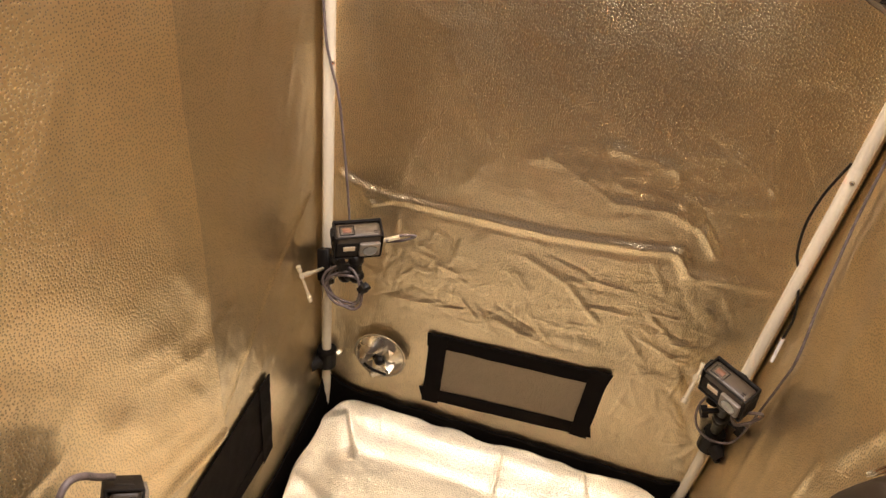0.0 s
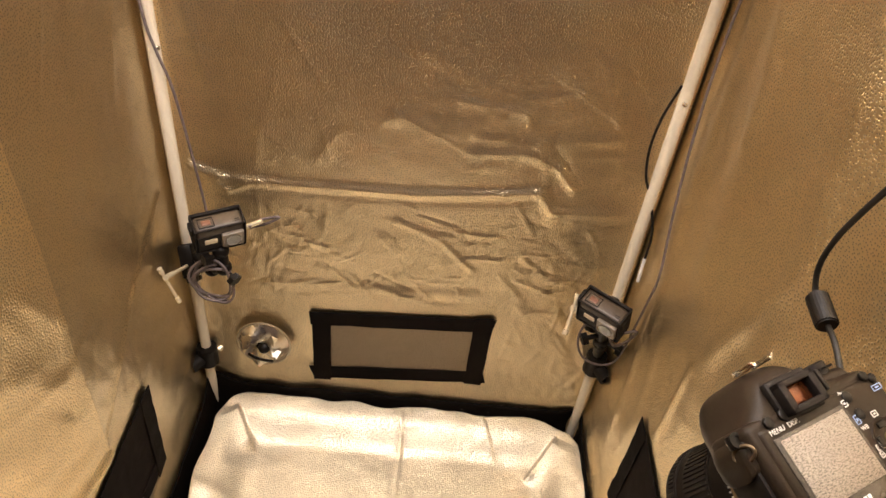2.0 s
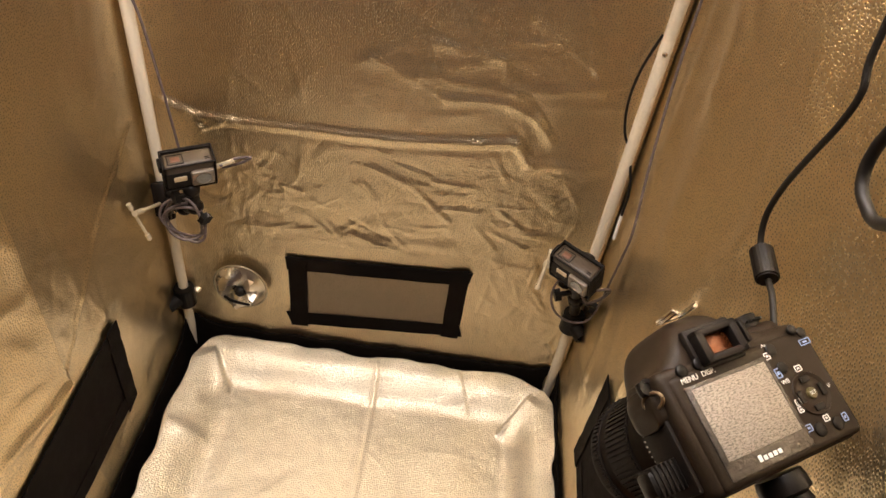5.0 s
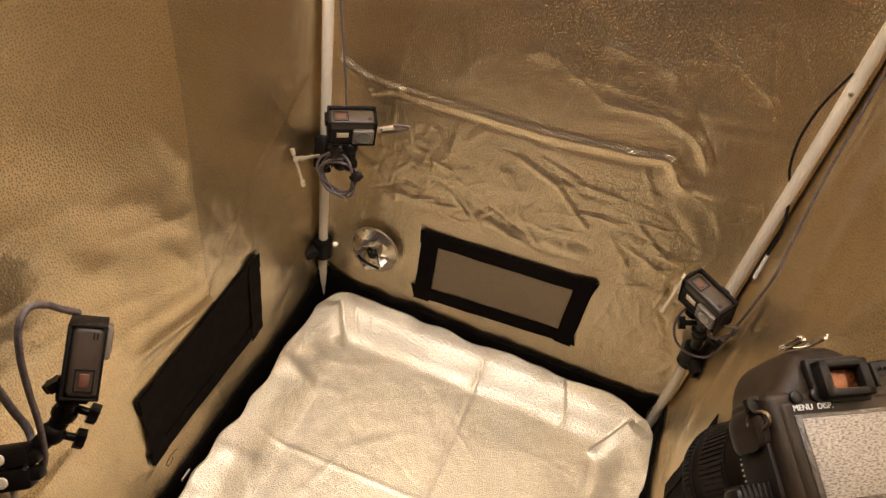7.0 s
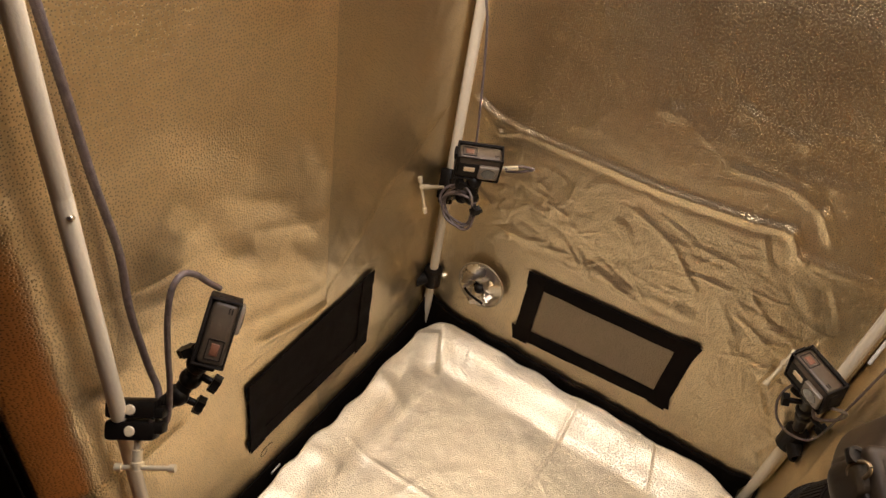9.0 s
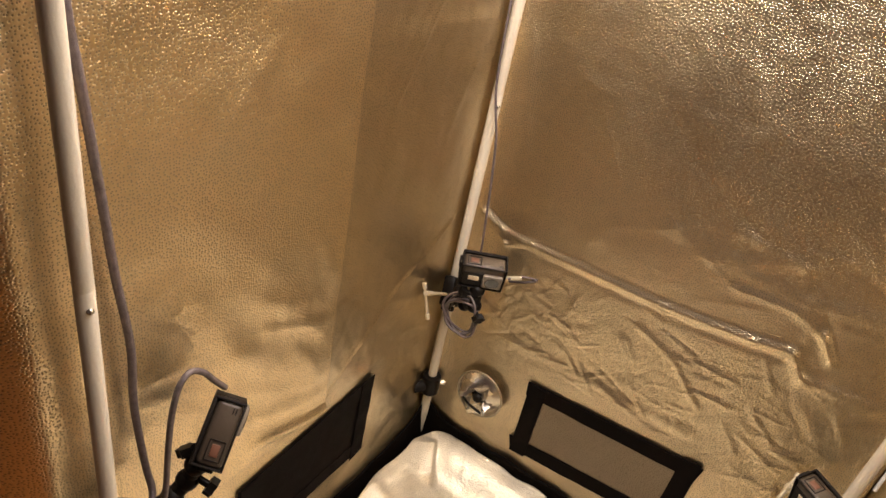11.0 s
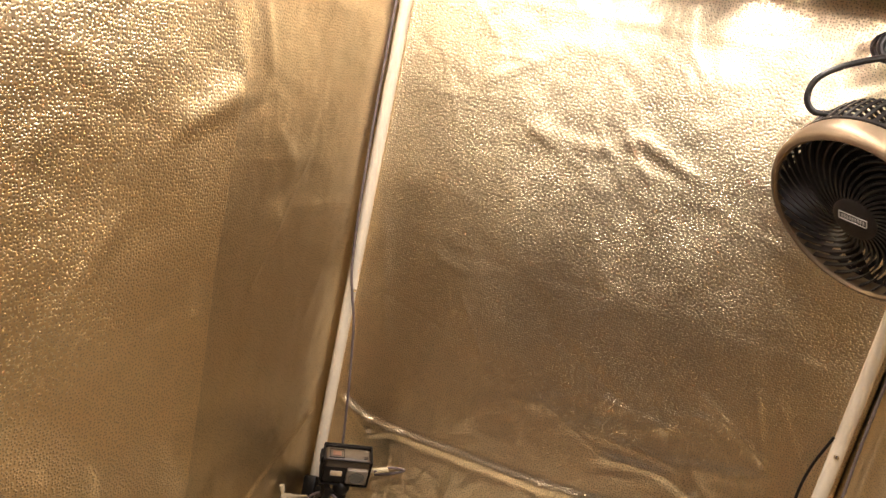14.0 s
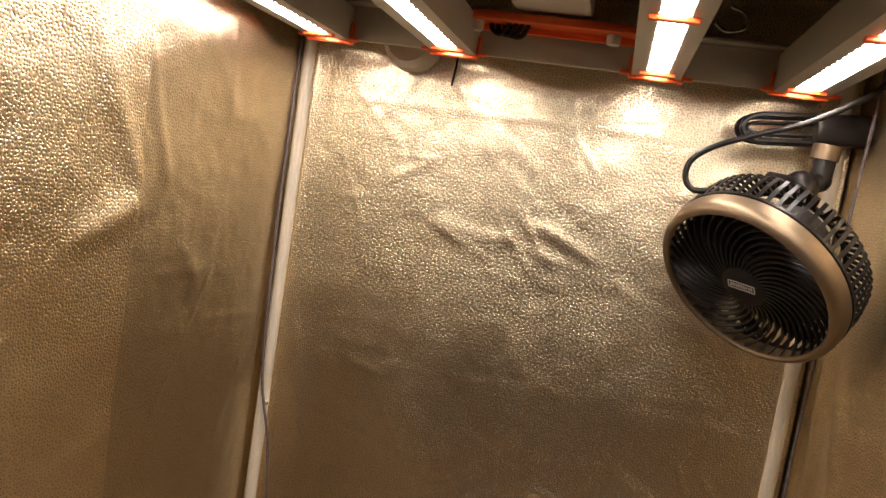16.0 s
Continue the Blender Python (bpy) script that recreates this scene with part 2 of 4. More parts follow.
def ripple(u, v, scale, seed, octaves=4, ridge=False):
    out = np.zeros_like(u)
    flat_u, flat_v, flat = u.ravel(), v.ravel(), out.ravel()
    for i in range(flat.size):
        p, amp, total = Vector((flat_u[i] * scale + seed * 7.3, flat_v[i] * scale + seed * 3.1, seed)), 1.0, 0.0
        for _ in range(octaves):
            q = noise.noise(p)
            total += amp * ((1 - 2 * abs(q)) if ridge else q)
            p, amp = p * 2.03, amp * 0.5
        flat[i] = total
    return out


def sheet(name, u, v, place, mat, label, category, kind="structure", thick=0.0025, flip=False):
    """A cloth sheet on a grid; place gives x, y, z arrays."""
    x, y, z = place
    rows, cols = u.shape
    verts = np.stack([x, y, z], -1).reshape(-1, 3).tolist()
    idx = np.arange(rows * cols).reshape(rows, cols)
    quads = np.stack([idx[:-1, :-1], idx[:-1, 1:], idx[1:, 1:], idx[1:, :-1]], -1).reshape(-1, 4)
    if flip:
        quads = quads[:, ::-1]
    me = bpy.data.meshes.new(name)
    me.from_pydata(verts, [], quads.tolist())
    me.materials.append(mat)
    me.materials.append(CLOTH)
    me.shade_smooth()
    layer = me.uv_layers.new(name="cloth")
    flat = np.stack([u, v], -1).reshape(-1, 2)
    layer.data.foreach_set("uv", flat[quads.ravel()].ravel())
    ob = tagged(new(name, me), label, category, "", kind)
    s = ob.modifiers.new("thickness", "SOLIDIFY")
    s.thickness, s.offset, s.material_offset, s.material_offset_rim = thick, -1, 1, 1
    return ob


def flat_patch(u, v, box, soft=0.025):
    """0 inside a box (u0, v0, u1, v1), 1 away from it."""
    d = np.hypot(np.maximum(np.maximum(box[0] - u, u - box[2]), 0), np.maximum(np.maximum(box[1] - v, v - box[3]), 0))
    return step(d, soft / 2, soft / 2)


def creases(u, v, rnd, count, box, length, width, height, lean):
    """Many short random creases inside a box (u0, v0, u1, v1)."""
    out = np.zeros_like(u)
    for _ in range(count):
        cu, cv = rnd.uniform(box[0], box[2]), rnd.uniform(box[1], box[3])
        a, L = radians(rnd.gauss(lean, 40)), rnd.uniform(*length)
        p, q = (cu - L / 2 * math.cos(a), cv - L / 2 * math.sin(a)), (cu + L / 2 * math.cos(a), cv + L / 2 * math.sin(a))
        out += fold(u, v, p, q, rnd.uniform(*width), rnd.uniform(*height) * rnd.choice((1, 1, -0.6)), 0.8)
    return out

# ---- the room round the tent ----
W, D, TOP = 0.58, -0.585, 1.20        # pole spacing across, front pole line, roof height


def room_box(name, size, at, mat, label, category):
    return solid(name, block(bm_new(), size, at), mat, label, category, "structure")


room_box("ground", (4.4, 4.4, 0.1), (0.3, -0.4, -0.11), WOOD, "orange oak floor boards of the dark room", "floor")
room_box("wall_south", (4.4, 0.1, 2.5), (0.3, -2.15, 1.19), ROOM, "greyish painted room wall in the dark", "wall")
room_box("wall_north", (4.4, 0.1, 2.5), (0.3, 1.85, 1.19), ROOM, "greyish painted room wall behind the tent", "wall")
room_box("wall_west", (0.1, 4.0, 2.5), (-1.95, -0.15, 1.19), ROOM, "greyish painted room wall beside the tent", "wall")
room_box("wall_east", (0.1, 4.0, 2.5), (2.55, -0.15, 1.19), ROOM, "greyish painted room wall beside the tent", "wall")
room_box("room_ceiling", (4.6, 4.4, 0.1), (0.3, -0.15, 2.5), ROOM, "pale room ceiling over the tent", "ceiling")

# ---- tent walls ----
rnd = random.Random(4)
u, v = np.meshgrid(np.linspace(-0.014, W + 0.014, 330), np.linspace(-0.05, TOP, 660))
low = step(v, 0.40, 0.10) * -1 + 1
back = 0.0011 * ripple(u, v, 9, 1) * (0.7 + low) + 0.0006 * ripple(u, v, 26, 2, 4, True) * low
main = [(0.012, 0.446), (0.05, 0.428), (0.10, 0.426), (0.29, 0.431), (0.40, 0.444), (0.445, 0.452)]
for a, b in zip(main, main[1:]):
    back -= fold(u, v, a, b, 0.0068, 0.0036)
    back += fold(u, v, (a[0], a[1] - 0.013), (b[0], b[1] - 0.013), 0.006, 0.0008)
back -= fold(u, v, (0.445, 0.455), (0.470, 0.424), 0.007, 0.0040) + fold(u, v, (0.470, 0.424), (0.555, 0.432), 0.009, 0.0035)
back -= fold(u, v, (0.425, 0.506), (0.465, 0.490), 0.007, 0.0016) + fold(u, v, (0.465, 0.492), (0.488, 0.462), 0.006, 0.0034)
back -= fold(u, v, (0.012, 0.446), (0.055, 0.410), 0.005, 0.0030) + fold(u, v, (0.055, 0.408), (0.085, 0.422), 0.005, 0.0030)
back -= fold(u, v, (0.25, 0.535), (0.42, 0.520), 0.009, 0.0008) + fold(u, v, (0.42, 0.518), (0.53, 0.540), 0.010, 0.0018)
back -= fold(u, v, (0.30, 0.515), (0.41, 0.560), 0.009, 0.0008) + fold(u, v, (0.36, 0.50), (0.43, 0.506), 0.006, 0.0018)
back += 0.0011 * (0.6 + 0.8 * ripple(u, v, 26, 3, 2)) * step(v + 0.004 * np.sin(u * 11), 0.688, 0.007) * np.clip((u - 0.03) * 12, 0, 1)      # upper panel set back behind a long crease
bend = (u - 0.217) * 0.735 + (v - 0.598) * 0.677 + 0.9 * np.clip(v - 0.598, 0, 1) ** 2
back += 0.025 * np.clip(bend, 0, 0.05) * step(v, 0.52, 0.03) * (1 - step(v, 0.70, 0.06)) * (1 - step(u, 0.46, 0.12))
back -= fold(u, v, (0.0, 0.985), (0.57, 0.992), 0.006, 0.0005) + fold(u, v, (0.30, 0.87), (0.36, 0.845), 0.008, 0.0016)
back -= fold(u, v, (0.17, 0.86), (0.24, 0.845), 0.010, 0.0009) + fold(u, v, (0.24, 0.845), (0.30, 0.872), 0.010, 0.0009)
back -= fold(u, v, (0.02, 0.30), (0.12, 0.25), 0.012, 0.0018) + fold(u, v, (0.02, 0.70), (0.05, 0.55), 0.010, 0.0018)
back -= fold(u, v, (0.10, 0.255), (0.42, 0.262), 0.010, 0.0015) + fold(u, v, (0.25, 0.262), (0.33, 0.238), 0.006, 0.0022)
back -= fold(u, v, (0.27, 0.385), (0.33, 0.36), 0.006, 0.0022) + fold(u, v, (0.33, 0.36), (0.38, 0.31), 0.005, 0.0022)
back += creases(u, v, rnd, 60, (0.06, 0.24, 0.55, 0.41), (0.02, 0.07), (0.0025, 0.005), (-0.0018, -0.0006), 150)
back += creases(u, v, rnd, 120, (0.05, 0.23, 0.55, 0.42), (0.012, 0.045), (0.0018, 0.0032), (-0.0011, -0.0004), 40)
back += 0.0011 * ripple(u, v, 17, 4, 3, True) * low * step(v, 0.22, 0.03)
back += creases(u, v, rnd, 26, (0.42, 0.07, 0.57, 0.24), (0.02, 0.06), (0.003, 0.006), (-0.0018, -0.0006), 120)
back += creases(u, v, rnd, 30, (0.05, 0.46, 0.55, 0.68), (0.04, 0.13), (0.004, 0.010), (-0.0010, -0.0003), 110)
back += creases(u, v, rnd, 14, (0.26, 0.50, 0.55, 0.60), (0.06, 0.14), (0.004, 0.008), (-0.0014, -0.0006), 15)
back += creases(u, v, rnd, 44, (0.05, 0.78, 0.55, 1.02), (0.03, 0.09), (0.004, 0.009), (-0.0009, -0.0003), 160)
edge = np.minimum(u + 0.014, W + 0.014 - u)
back = back * np.clip(edge / 0.03, 0, 1) + 0.006 * np.exp(-(edge / 0.02) ** 2) * -1
back = back * flat_patch(u, v, (0.152, 0.055, 0.428, 0.228)) - 0.009 * (1 - step(v, 0.030, 0.030))
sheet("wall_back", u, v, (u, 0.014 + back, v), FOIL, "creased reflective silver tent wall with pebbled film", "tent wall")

across = np.concatenate([np.linspace(-0.655, -0.287, 130), np.linspace(-0.2850, -0.2815, 6), np.linspace(-0.280, 0.014, 100)])
u, v = np.meshgrid(across, np.linspace(-0.05, TOP, 480))
left = 0.0022 * ripple(u, v, 7, 5) + 0.0009 * ripple(u, v, 20, 6)
panel = step(-u, 0.2833, 0.0009) * step(v, 0.258, 0.006)
rear = (1 - step(-u, 0.2833, 0.0009)) * step(v, 0.30, 0.10)
left += panel * (0.0095 - 0.016 * np.clip((-u - 0.2833) / 0.30, 0, 1)) + rear * 0.0055 * np.clip(-u / 0.2833, 0, 1)
left += fold(u, v, (-0.018, 0.432), (-0.16, 0.375), 0.0032, 0.0030) + fold(u, v, (-0.15, 0.38), (-0.285, 0.26), 0.0036, 0.0022)
left += fold(u, v, (-0.285, 0.262), (-0.40, 0.290), 0.009, 0.0050) + fold(u, v, (-0.30, 0.300), (-0.44, 0.345), 0.012, 0.0022)
left += fold(u, v, (-0.32, 0.34), (-0.44, 0.46), 0.016, 0.0022) + fold(u, v, (-0.36, 0.33), (-0.50, 0.56), 0.020, 0.0022)
left += fold(u, v, (-0.285, 0.85), (-0.35, 0.82), 0.014, 0.0036) + fold(u, v, (-0.28, 0.86), (-0.34, 0.97), 0.012, 0.0026)
left += fold(u, v, (-0.29, 0.655), (-0.42, 0.625), 0.010, 0.0014) + fold(u, v, (-0.28, 0.98), (-0.24, 0.87), 0.008, 0.0018)
left += fold(u, v, (-0.14, 0.78), (-0.22, 0.65), 0.003, 0.0010) + fold(u, v, (-0.05, 1.02), (-0.20, 1.05), 0.012, 0.0022)
left += creases(u, v, rnd, 34, (-0.56, 0.10, -0.30, 0.50), (0.05, 0.15), (0.007, 0.015), (0.0006, 0.0018), 120)
left += creases(u, v, rnd, 34, (-0.26, 0.12, -0.02, 0.42), (0.04, 0.16), (0.003, 0.007), (0.0003, 0.0010), 115)
left += creases(u, v, rnd, 34, (-0.56, 0.60, -0.02, 1.05), (0.04, 0.14), (0.007, 0.014), (0.0004, 0.0014), 30)
left += fold(u, v, (-0.56, 0.66), (-0.52, 0.50), 0.012, 0.0006) + fold(u, v, (-0.53, 0.56), (-0.47, 0.50), 0.008, 0.0012)
left += fold(u, v, (-0.55, 0.46), (-0.50, 0.44), 0.010, 0.0008) + fold(u, v, (-0.54, 0.42), (-0.44, 0.40), 0.012, 0.0008)
lip = np.clip(-u - 0.612, 0, 1)
left = left * np.clip((0.016 - u) / 0.03, 0, 1) * flat_patch(u, v, (-0.428, 0.086, -0.162, 0.238)) + 0.010 * (1 - step(v, 0.038, 0.036)) - 18.0 * lip ** 2 - 0.10 * lip
k = int(np.searchsorted(across, -0.2833))
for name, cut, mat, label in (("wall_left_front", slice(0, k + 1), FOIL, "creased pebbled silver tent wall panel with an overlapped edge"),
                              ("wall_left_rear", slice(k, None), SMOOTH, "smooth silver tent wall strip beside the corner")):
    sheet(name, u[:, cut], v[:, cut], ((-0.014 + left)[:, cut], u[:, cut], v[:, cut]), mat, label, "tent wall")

u, v = np.meshgrid(np.linspace(-0.655, 0.014, 190), np.linspace(-0.05, TOP, 400))
right = 0.0022 * ripple(u, v, 7, 9) + 0.0008 * ripple(u, v, 22, 10)
right += fold(u, v, (-0.11, 0.78), (-0.16, 0.64), 0.020, 0.0050) + fold(u, v, (-0.15, 0.66), (-0.17, 0.48), 0.022, 0.0039)
right += fold(u, v, (-0.222, 0.42), (-0.215, 0.08), 0.005, 0.0033) + fold(u, v, (-0.26, 0.80), (-0.33, 0.46), 0.020, 0.0044)
right += fold(u, v, (-0.30, 0.62), (-0.24, 0.45), 0.012, 0.0033) + fold(u, v, (-0.36, 0.70), (-0.42, 0.30), 0.018, 0.0033)
right += fold(u, v, (-0.09, 0.42), (-0.10, 0.16), 0.010, 0.0022) + fold(u, v, (-0.05, 0.80), (-0.08, 0.44), 0.014, 0.0028)
right += creases(u, v, rnd, 30, (-0.56, 0.10, -0.04, 0.95), (0.06, 0.18), (0.008, 0.018), (0.0005, 0.0016), 80)
bow = -0.030 * np.exp(-((u + 0.43) / 0.14) ** 2) * step(v, 0.45, 0.5) * (1 - step(v, 1.05, 0.2))
lip = np.clip(-u - 0.592, 0, 1)
right = (right + bow) * np.clip((0.016 - u) / 0.03, 0, 1) * flat_patch(u, v, (-0.445, 0.10, -0.17, 0.285)) + 0.010 * (1 - step(v, 0.040, 0.036)) - 9.0 * lip ** 2 - 0.10 * lip
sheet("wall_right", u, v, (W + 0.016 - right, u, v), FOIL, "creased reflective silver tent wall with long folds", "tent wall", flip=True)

# roof's black colour and low height stand in for shade above the lamp
solid("ceiling", block(bm_new(), (0.68, 0.70, 0.006), (W / 2, -0.30, TOP + 0.004)), CLOTH, "tent roof above the lamp, painted black for its shade", "tent roof", "structure")
solid("floor", block(bm_new(), (0.64, 0.68, 0.006), (W / 2, -0.31, -0.052)), CLOTH, "black cloth tent base under the silver liner", "tent floor", "structure")
u, v = np.meshgrid(np.linspace(-0.06, W + 0.06, 60), np.linspace(1.14, TOP, 20))
sheet("wall_front_top", u, v, (u, -0.607 + 0.004 * ripple(u, v, 9, 12), v), FOIL, "silver cloth strip above the tent door", "tent wall", flip=True)
u, v = np.meshgrid(np.linspace(-0.05, W + 0.05, 60), np.linspace(-0.05, 0.06, 12))
sheet("wall_front_sill", u, v, (u, -0.607 + 0.003 * ripple(u, v, 9, 13), v), CLOTH, "low black cloth sill of the tent door", "tent wall", flip=True)

# the opened door, hanging outside in the dark
u, v = np.meshgrid(np.linspace(0, 1, 40), np.linspace(-0.05, TOP, 60))
flap = 0.012 * np.sin(u * 19) + 0.01 * ripple(u, v, 3, 15)
sheet("door_1", u, v, (-0.053 - 0.42 * u, -0.665 - 0.02 * u + flap * u, v), CLOTH, "open black cloth tent door pulled aside", "tent door", flip=True)

# black skirting of the tray: one strip a wall, uneven along its top
def skirt(name, length, place, seed, high=0.036, start=0.03, end=0.03):
    u, v = np.meshgrid(np.linspace(0, length, 130), np.linspace(0, 1, 14))
    crest = high + 0.004 * ripple(u, v * 0, 24, seed) + start * np.exp(-(u / 0.03) ** 2) + end * np.exp(-((length - u) / 0.03) ** 2)
    z = -0.045 + (crest + 0.045) * v
    out = 0.004 + 0.012 * (1 - v) ** 2 + 0.0025 * ripple(u, v, 22, seed + 1) * (1 - v * 0.8) + 0.004 * np.sin(v * math.pi)
    for rise, d in ((start, u), (end, length - u)):       # tucked behind the pole where the strip stays low
        if rise < 0.01:
            out = out * (1 - 0.9 * np.exp(-(d / 0.03) ** 2))
    x, y = place(u, out)
    ob = sheet(name, u, v, (x, y, z), CLOTH, "black cloth skirting strip along the foot of the tent", "skirting", thick=0.002)
    return ob


skirt("baseboard_back", 0.60, lambda u, o: (u - 0.01, 0.008 - o), 31, 0.036, 0.030, 0.006)
skirt("baseboard_left", 0.59, lambda u, o: (-0.008 + o, u - 0.585), 33, 0.028)
skirt("baseboard_right", 0.59, lambda u, o: (W + 0.008 - o, 0.005 - u), 35, 0.034, 0.006, 0.02)

solid("care_tag", block(bm_new(), (0.0012, 0.017, 0.0085), m=pose(0.0050, -0.392, 0.026, 6, 12, 0), bevel=0.0004), WHITE, "small white cloth tag on the black skirting", "tag")
solid("loose_thread", tube(bm_new(), [(-0.0105, -0.388 + 0.009 * math.cos(t) - 0.002 * t, 0.060 + 0.007 * math.sin(t)) for t in np.linspace(0.3, 6.6, 14)], 0.0004, 6), TAPE, "thin curled thread hanging from the taped window", "thread")

# silver floor liner: a loose tray with a raised, wavy rim
u, v = np.meshgrid(np.linspace(0, 1, 260), np.linspace(0, 1, 260))
x0, x1, y0, y1 = 0.014, 0.584, -0.575, -0.003
wob = 0.010
lx = x0 + (x1 - x0) * u
ly = y0 + (y1 - y0) * v
cx, cy = np.clip(np.abs(u - 0.5) * 2, 0, 1), np.clip(np.abs(v - 0.5) * 2, 0, 1)
pull = 0.016 * (cx * cy) ** 6
lx = lx - np.sign(u - 0.5) * pull + wob * ripple(u * 0 + lx, ly, 14, 21, 2) * cx ** 6
ly = ly - np.sign(v - 0.5) * pull + wob * ripple(lx, ly, 14, 22, 2) * cy ** 6
d = np.minimum(np.minimum(lx - x0, x1 - lx), np.minimum(ly - y0, y1 - ly))
d = np.clip(d + pull * 0.6, 0, 1)
lz = 0.024 - 0.003 * step(d, 0.010, 0.015) - 0.027 * step(d, 0.048, 0.032) + 0.003 * ripple(lx, ly, 16, 25, 2) * np.clip(1 - d / 0.03, 0, 1)
lz += 0.0020 * ripple(lx, ly, 11, 23) + 0.0003 * ripple(lx, ly, 24, 24, 4, True)
lz += fold(lx, ly, (0.305, -0.02), (0.300, -0.56), 0.004, 0.0016) + fold(lx, ly, (0.05, -0.285), (0.54, -0.275), 0.004, 0.0013)
lz += pleat(lx, ly, (0.046, -0.034), (0.078, -0.088), 0.016, 0.015) + pleat(lx, ly, (0.505, -0.095), (0.545, -0.04), 0.014, 0.012)
lz += pleat(lx, ly, (0.30, -0.012), (0.304, -0.075), 0.014, 0.0022) + fold(lx, ly, (0.018, -0.17), (0.07, -0.18), 0.012, 0.003)
lz += pleat(lx, ly, (0.43, -0.010), (0.45, -0.07), 0.014, 0.0025) + fold(lx, ly, (0.018, -0.34), (0.07, -0.33), 0.014, 0.003)
lz += creases(lx, ly, rnd, 22, (0.06, -0.5, 0.53, -0.05), (0.04, 0.14), (0.006, 0.012), (0.0003, 0.0009), 60)
lz += creases(lx, ly, rnd, 14, (0.05, -0.55, 0.54, -0.03), (0.03, 0.09), (0.0025, 0.0045), (0.0003, 0.0007), 150)
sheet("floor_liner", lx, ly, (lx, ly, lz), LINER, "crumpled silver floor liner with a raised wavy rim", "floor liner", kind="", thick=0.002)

# ---- tent poles ----
def pole(x, y, facing):
    t = thing("tent_pole", pose(x, y, -0.046), "white painted steel corner pole with a spring button", "pole", "corner poles of the tent")
    a = bm_new()
    lathe(a, [(0.0001, 0), (0.0072, 0), (0.0072, 0.664), (0.0068, 0.6655), (0.0068, 0.667)], n=28)
    part("lower_tube", a, PAINT, t)
    b = bm_new()
    lathe(b, [(0.0067, 0.664), (0.0071, 0.6675), (0.0071, 1.24), (0.0001, 1.24)], n=28)
    part("upper_tube", b, PAINT, t)
    s = bm_new()
    lathe(s, [(0.0001, 0.0030), (0.0014, 0.0028), (0.0026, 0.0015), (0.0029, -0.002)], n=16)
    part("spring_button", s, STEEL, t, "small bright steel button", pose(0, 0, 0.650) @ Vector(facing).to_track_quat("Z", "Y").to_matrix().to_4x4() @ Matrix.Translation((0, 0, 0.0070)))
    return t


pole(-0.001, 0, (0.8, -0.55, 0))
pole(W, 0, (-0.15, -1, 0))
pole(0, D, (0.9, -0.2, 0))
pole(W, D, (-1, 0, 0))

# ---- lamp: four light bars on two cross beams ----
lamp = thing("grow_lamp", pose(0, 0, 1.038), "white four-bar warm LED grow lamp with orange clips", "lamp")
for y in (-0.052, -0.545):
    a = bm_new()
    block(a, (0.545, 0.005, 0.040), (0.288, y, 0.022), bevel=0.001)
    block(a, (0.545, 0.020, 0.004), (0.288, y - (0.010 if y > -0.3 else -0.010), 0.040), bevel=0.001)
    part("cross_beam", a, BAR, lamp)
for x in (0.045, 0.185, 0.390, 0.522):
    a = bm_new()
    half = [(0.0, 0.035), (0.0235, 0.035), (0.0235, 0.0), (0.0105, 0.0), (0.0105, 0.003), (0.0195, 0.003), (0.0195, 0.031), (0.0, 0.031)]
    outline = half + [(-p, q) for p, q in half[-2:0:-1]]
    ends = [[a.verts.new((x + p, yy, q)) for p, q in outline] for yy in (-0.055, -0.545)]
    for i in range(len(outline)):
        k = (i + 1) % len(outline)
        a.faces.new((ends[0][i], ends[0][k], ends[1][k], ends[1][i]))
    a.faces.new(ends[0])
    a.faces.new(ends[1][::-1])
    bar = part("light_bar", a, BAR, lamp)
    a = bm_new()
    block(a, (0.021, 0.48, 0.002), (x, -0.30, 0.0045))
    part("diode_board", a, BOARD, bar)
    verts, faces = [], []
    k = 0
    for j in range(66):
        yy = -0.066 - j * 0.0071
        for i in (-1, 0, 1):
            px, py = x + i * 0.0062 + (0.0015 if j % 2 else -0.0015), yy
            s, z0 = 0.00156, 0.0026
            ring = [(px + s * math.cos(q * math.pi / 3), py + s * math.sin(q * math.pi / 3), z0) for q in range(6)]
            verts += ring + [(px, py, z0 - 0.0008)]
            n0 = k * 7
            faces += [(n0 + (q + 1) % 6, n0 + q, n0 + 6) for q in range(6)]
            k += 1
    me = bpy.data.meshes.new("diode_strip")
    me.from_pydata(verts, [], faces)
    me.materials.append(LED)
    ob = tagged(new("diode_strip", me), "rows of lit warm white diodes", "", "", "stuff")
    ob.parent = bar
    for yy in (-0.055, -0.085, -0.30, -0.515, -0.545):
        a = bm_new()
        wide = 0.052 if yy in (-0.055, -0.545) else 0.034
        block(a, (wide, 0.008, 0.004), (x, yy, -0.0014), bevel=0.001)
        if wide > 0.04:
            for s in (-1, 1):
                block(a, (0.003, 0.012, 0.020), (x + s * 0.0255, yy, 0.009), bevel=0.0008)
                block(a, (0.010, 0.008, 0.003), (x + s * 0.0300, yy - 0.004, 0.0015), bevel=0.0008)
        part("clip", a, ORANGE, bar, "translucent orange plastic clip")
a = bm_new()
block(a, (0.190, 0.030, 0.008), (0.278, -0.085, 0.034), bevel=0.0015)
block(a, (0.190, 0.006, 0.014), (0.278, -0.072, 0.031), bevel=0.0015)
part("driver_bracket", a, ORANGE, lamp, "orange plastic driver bracket")
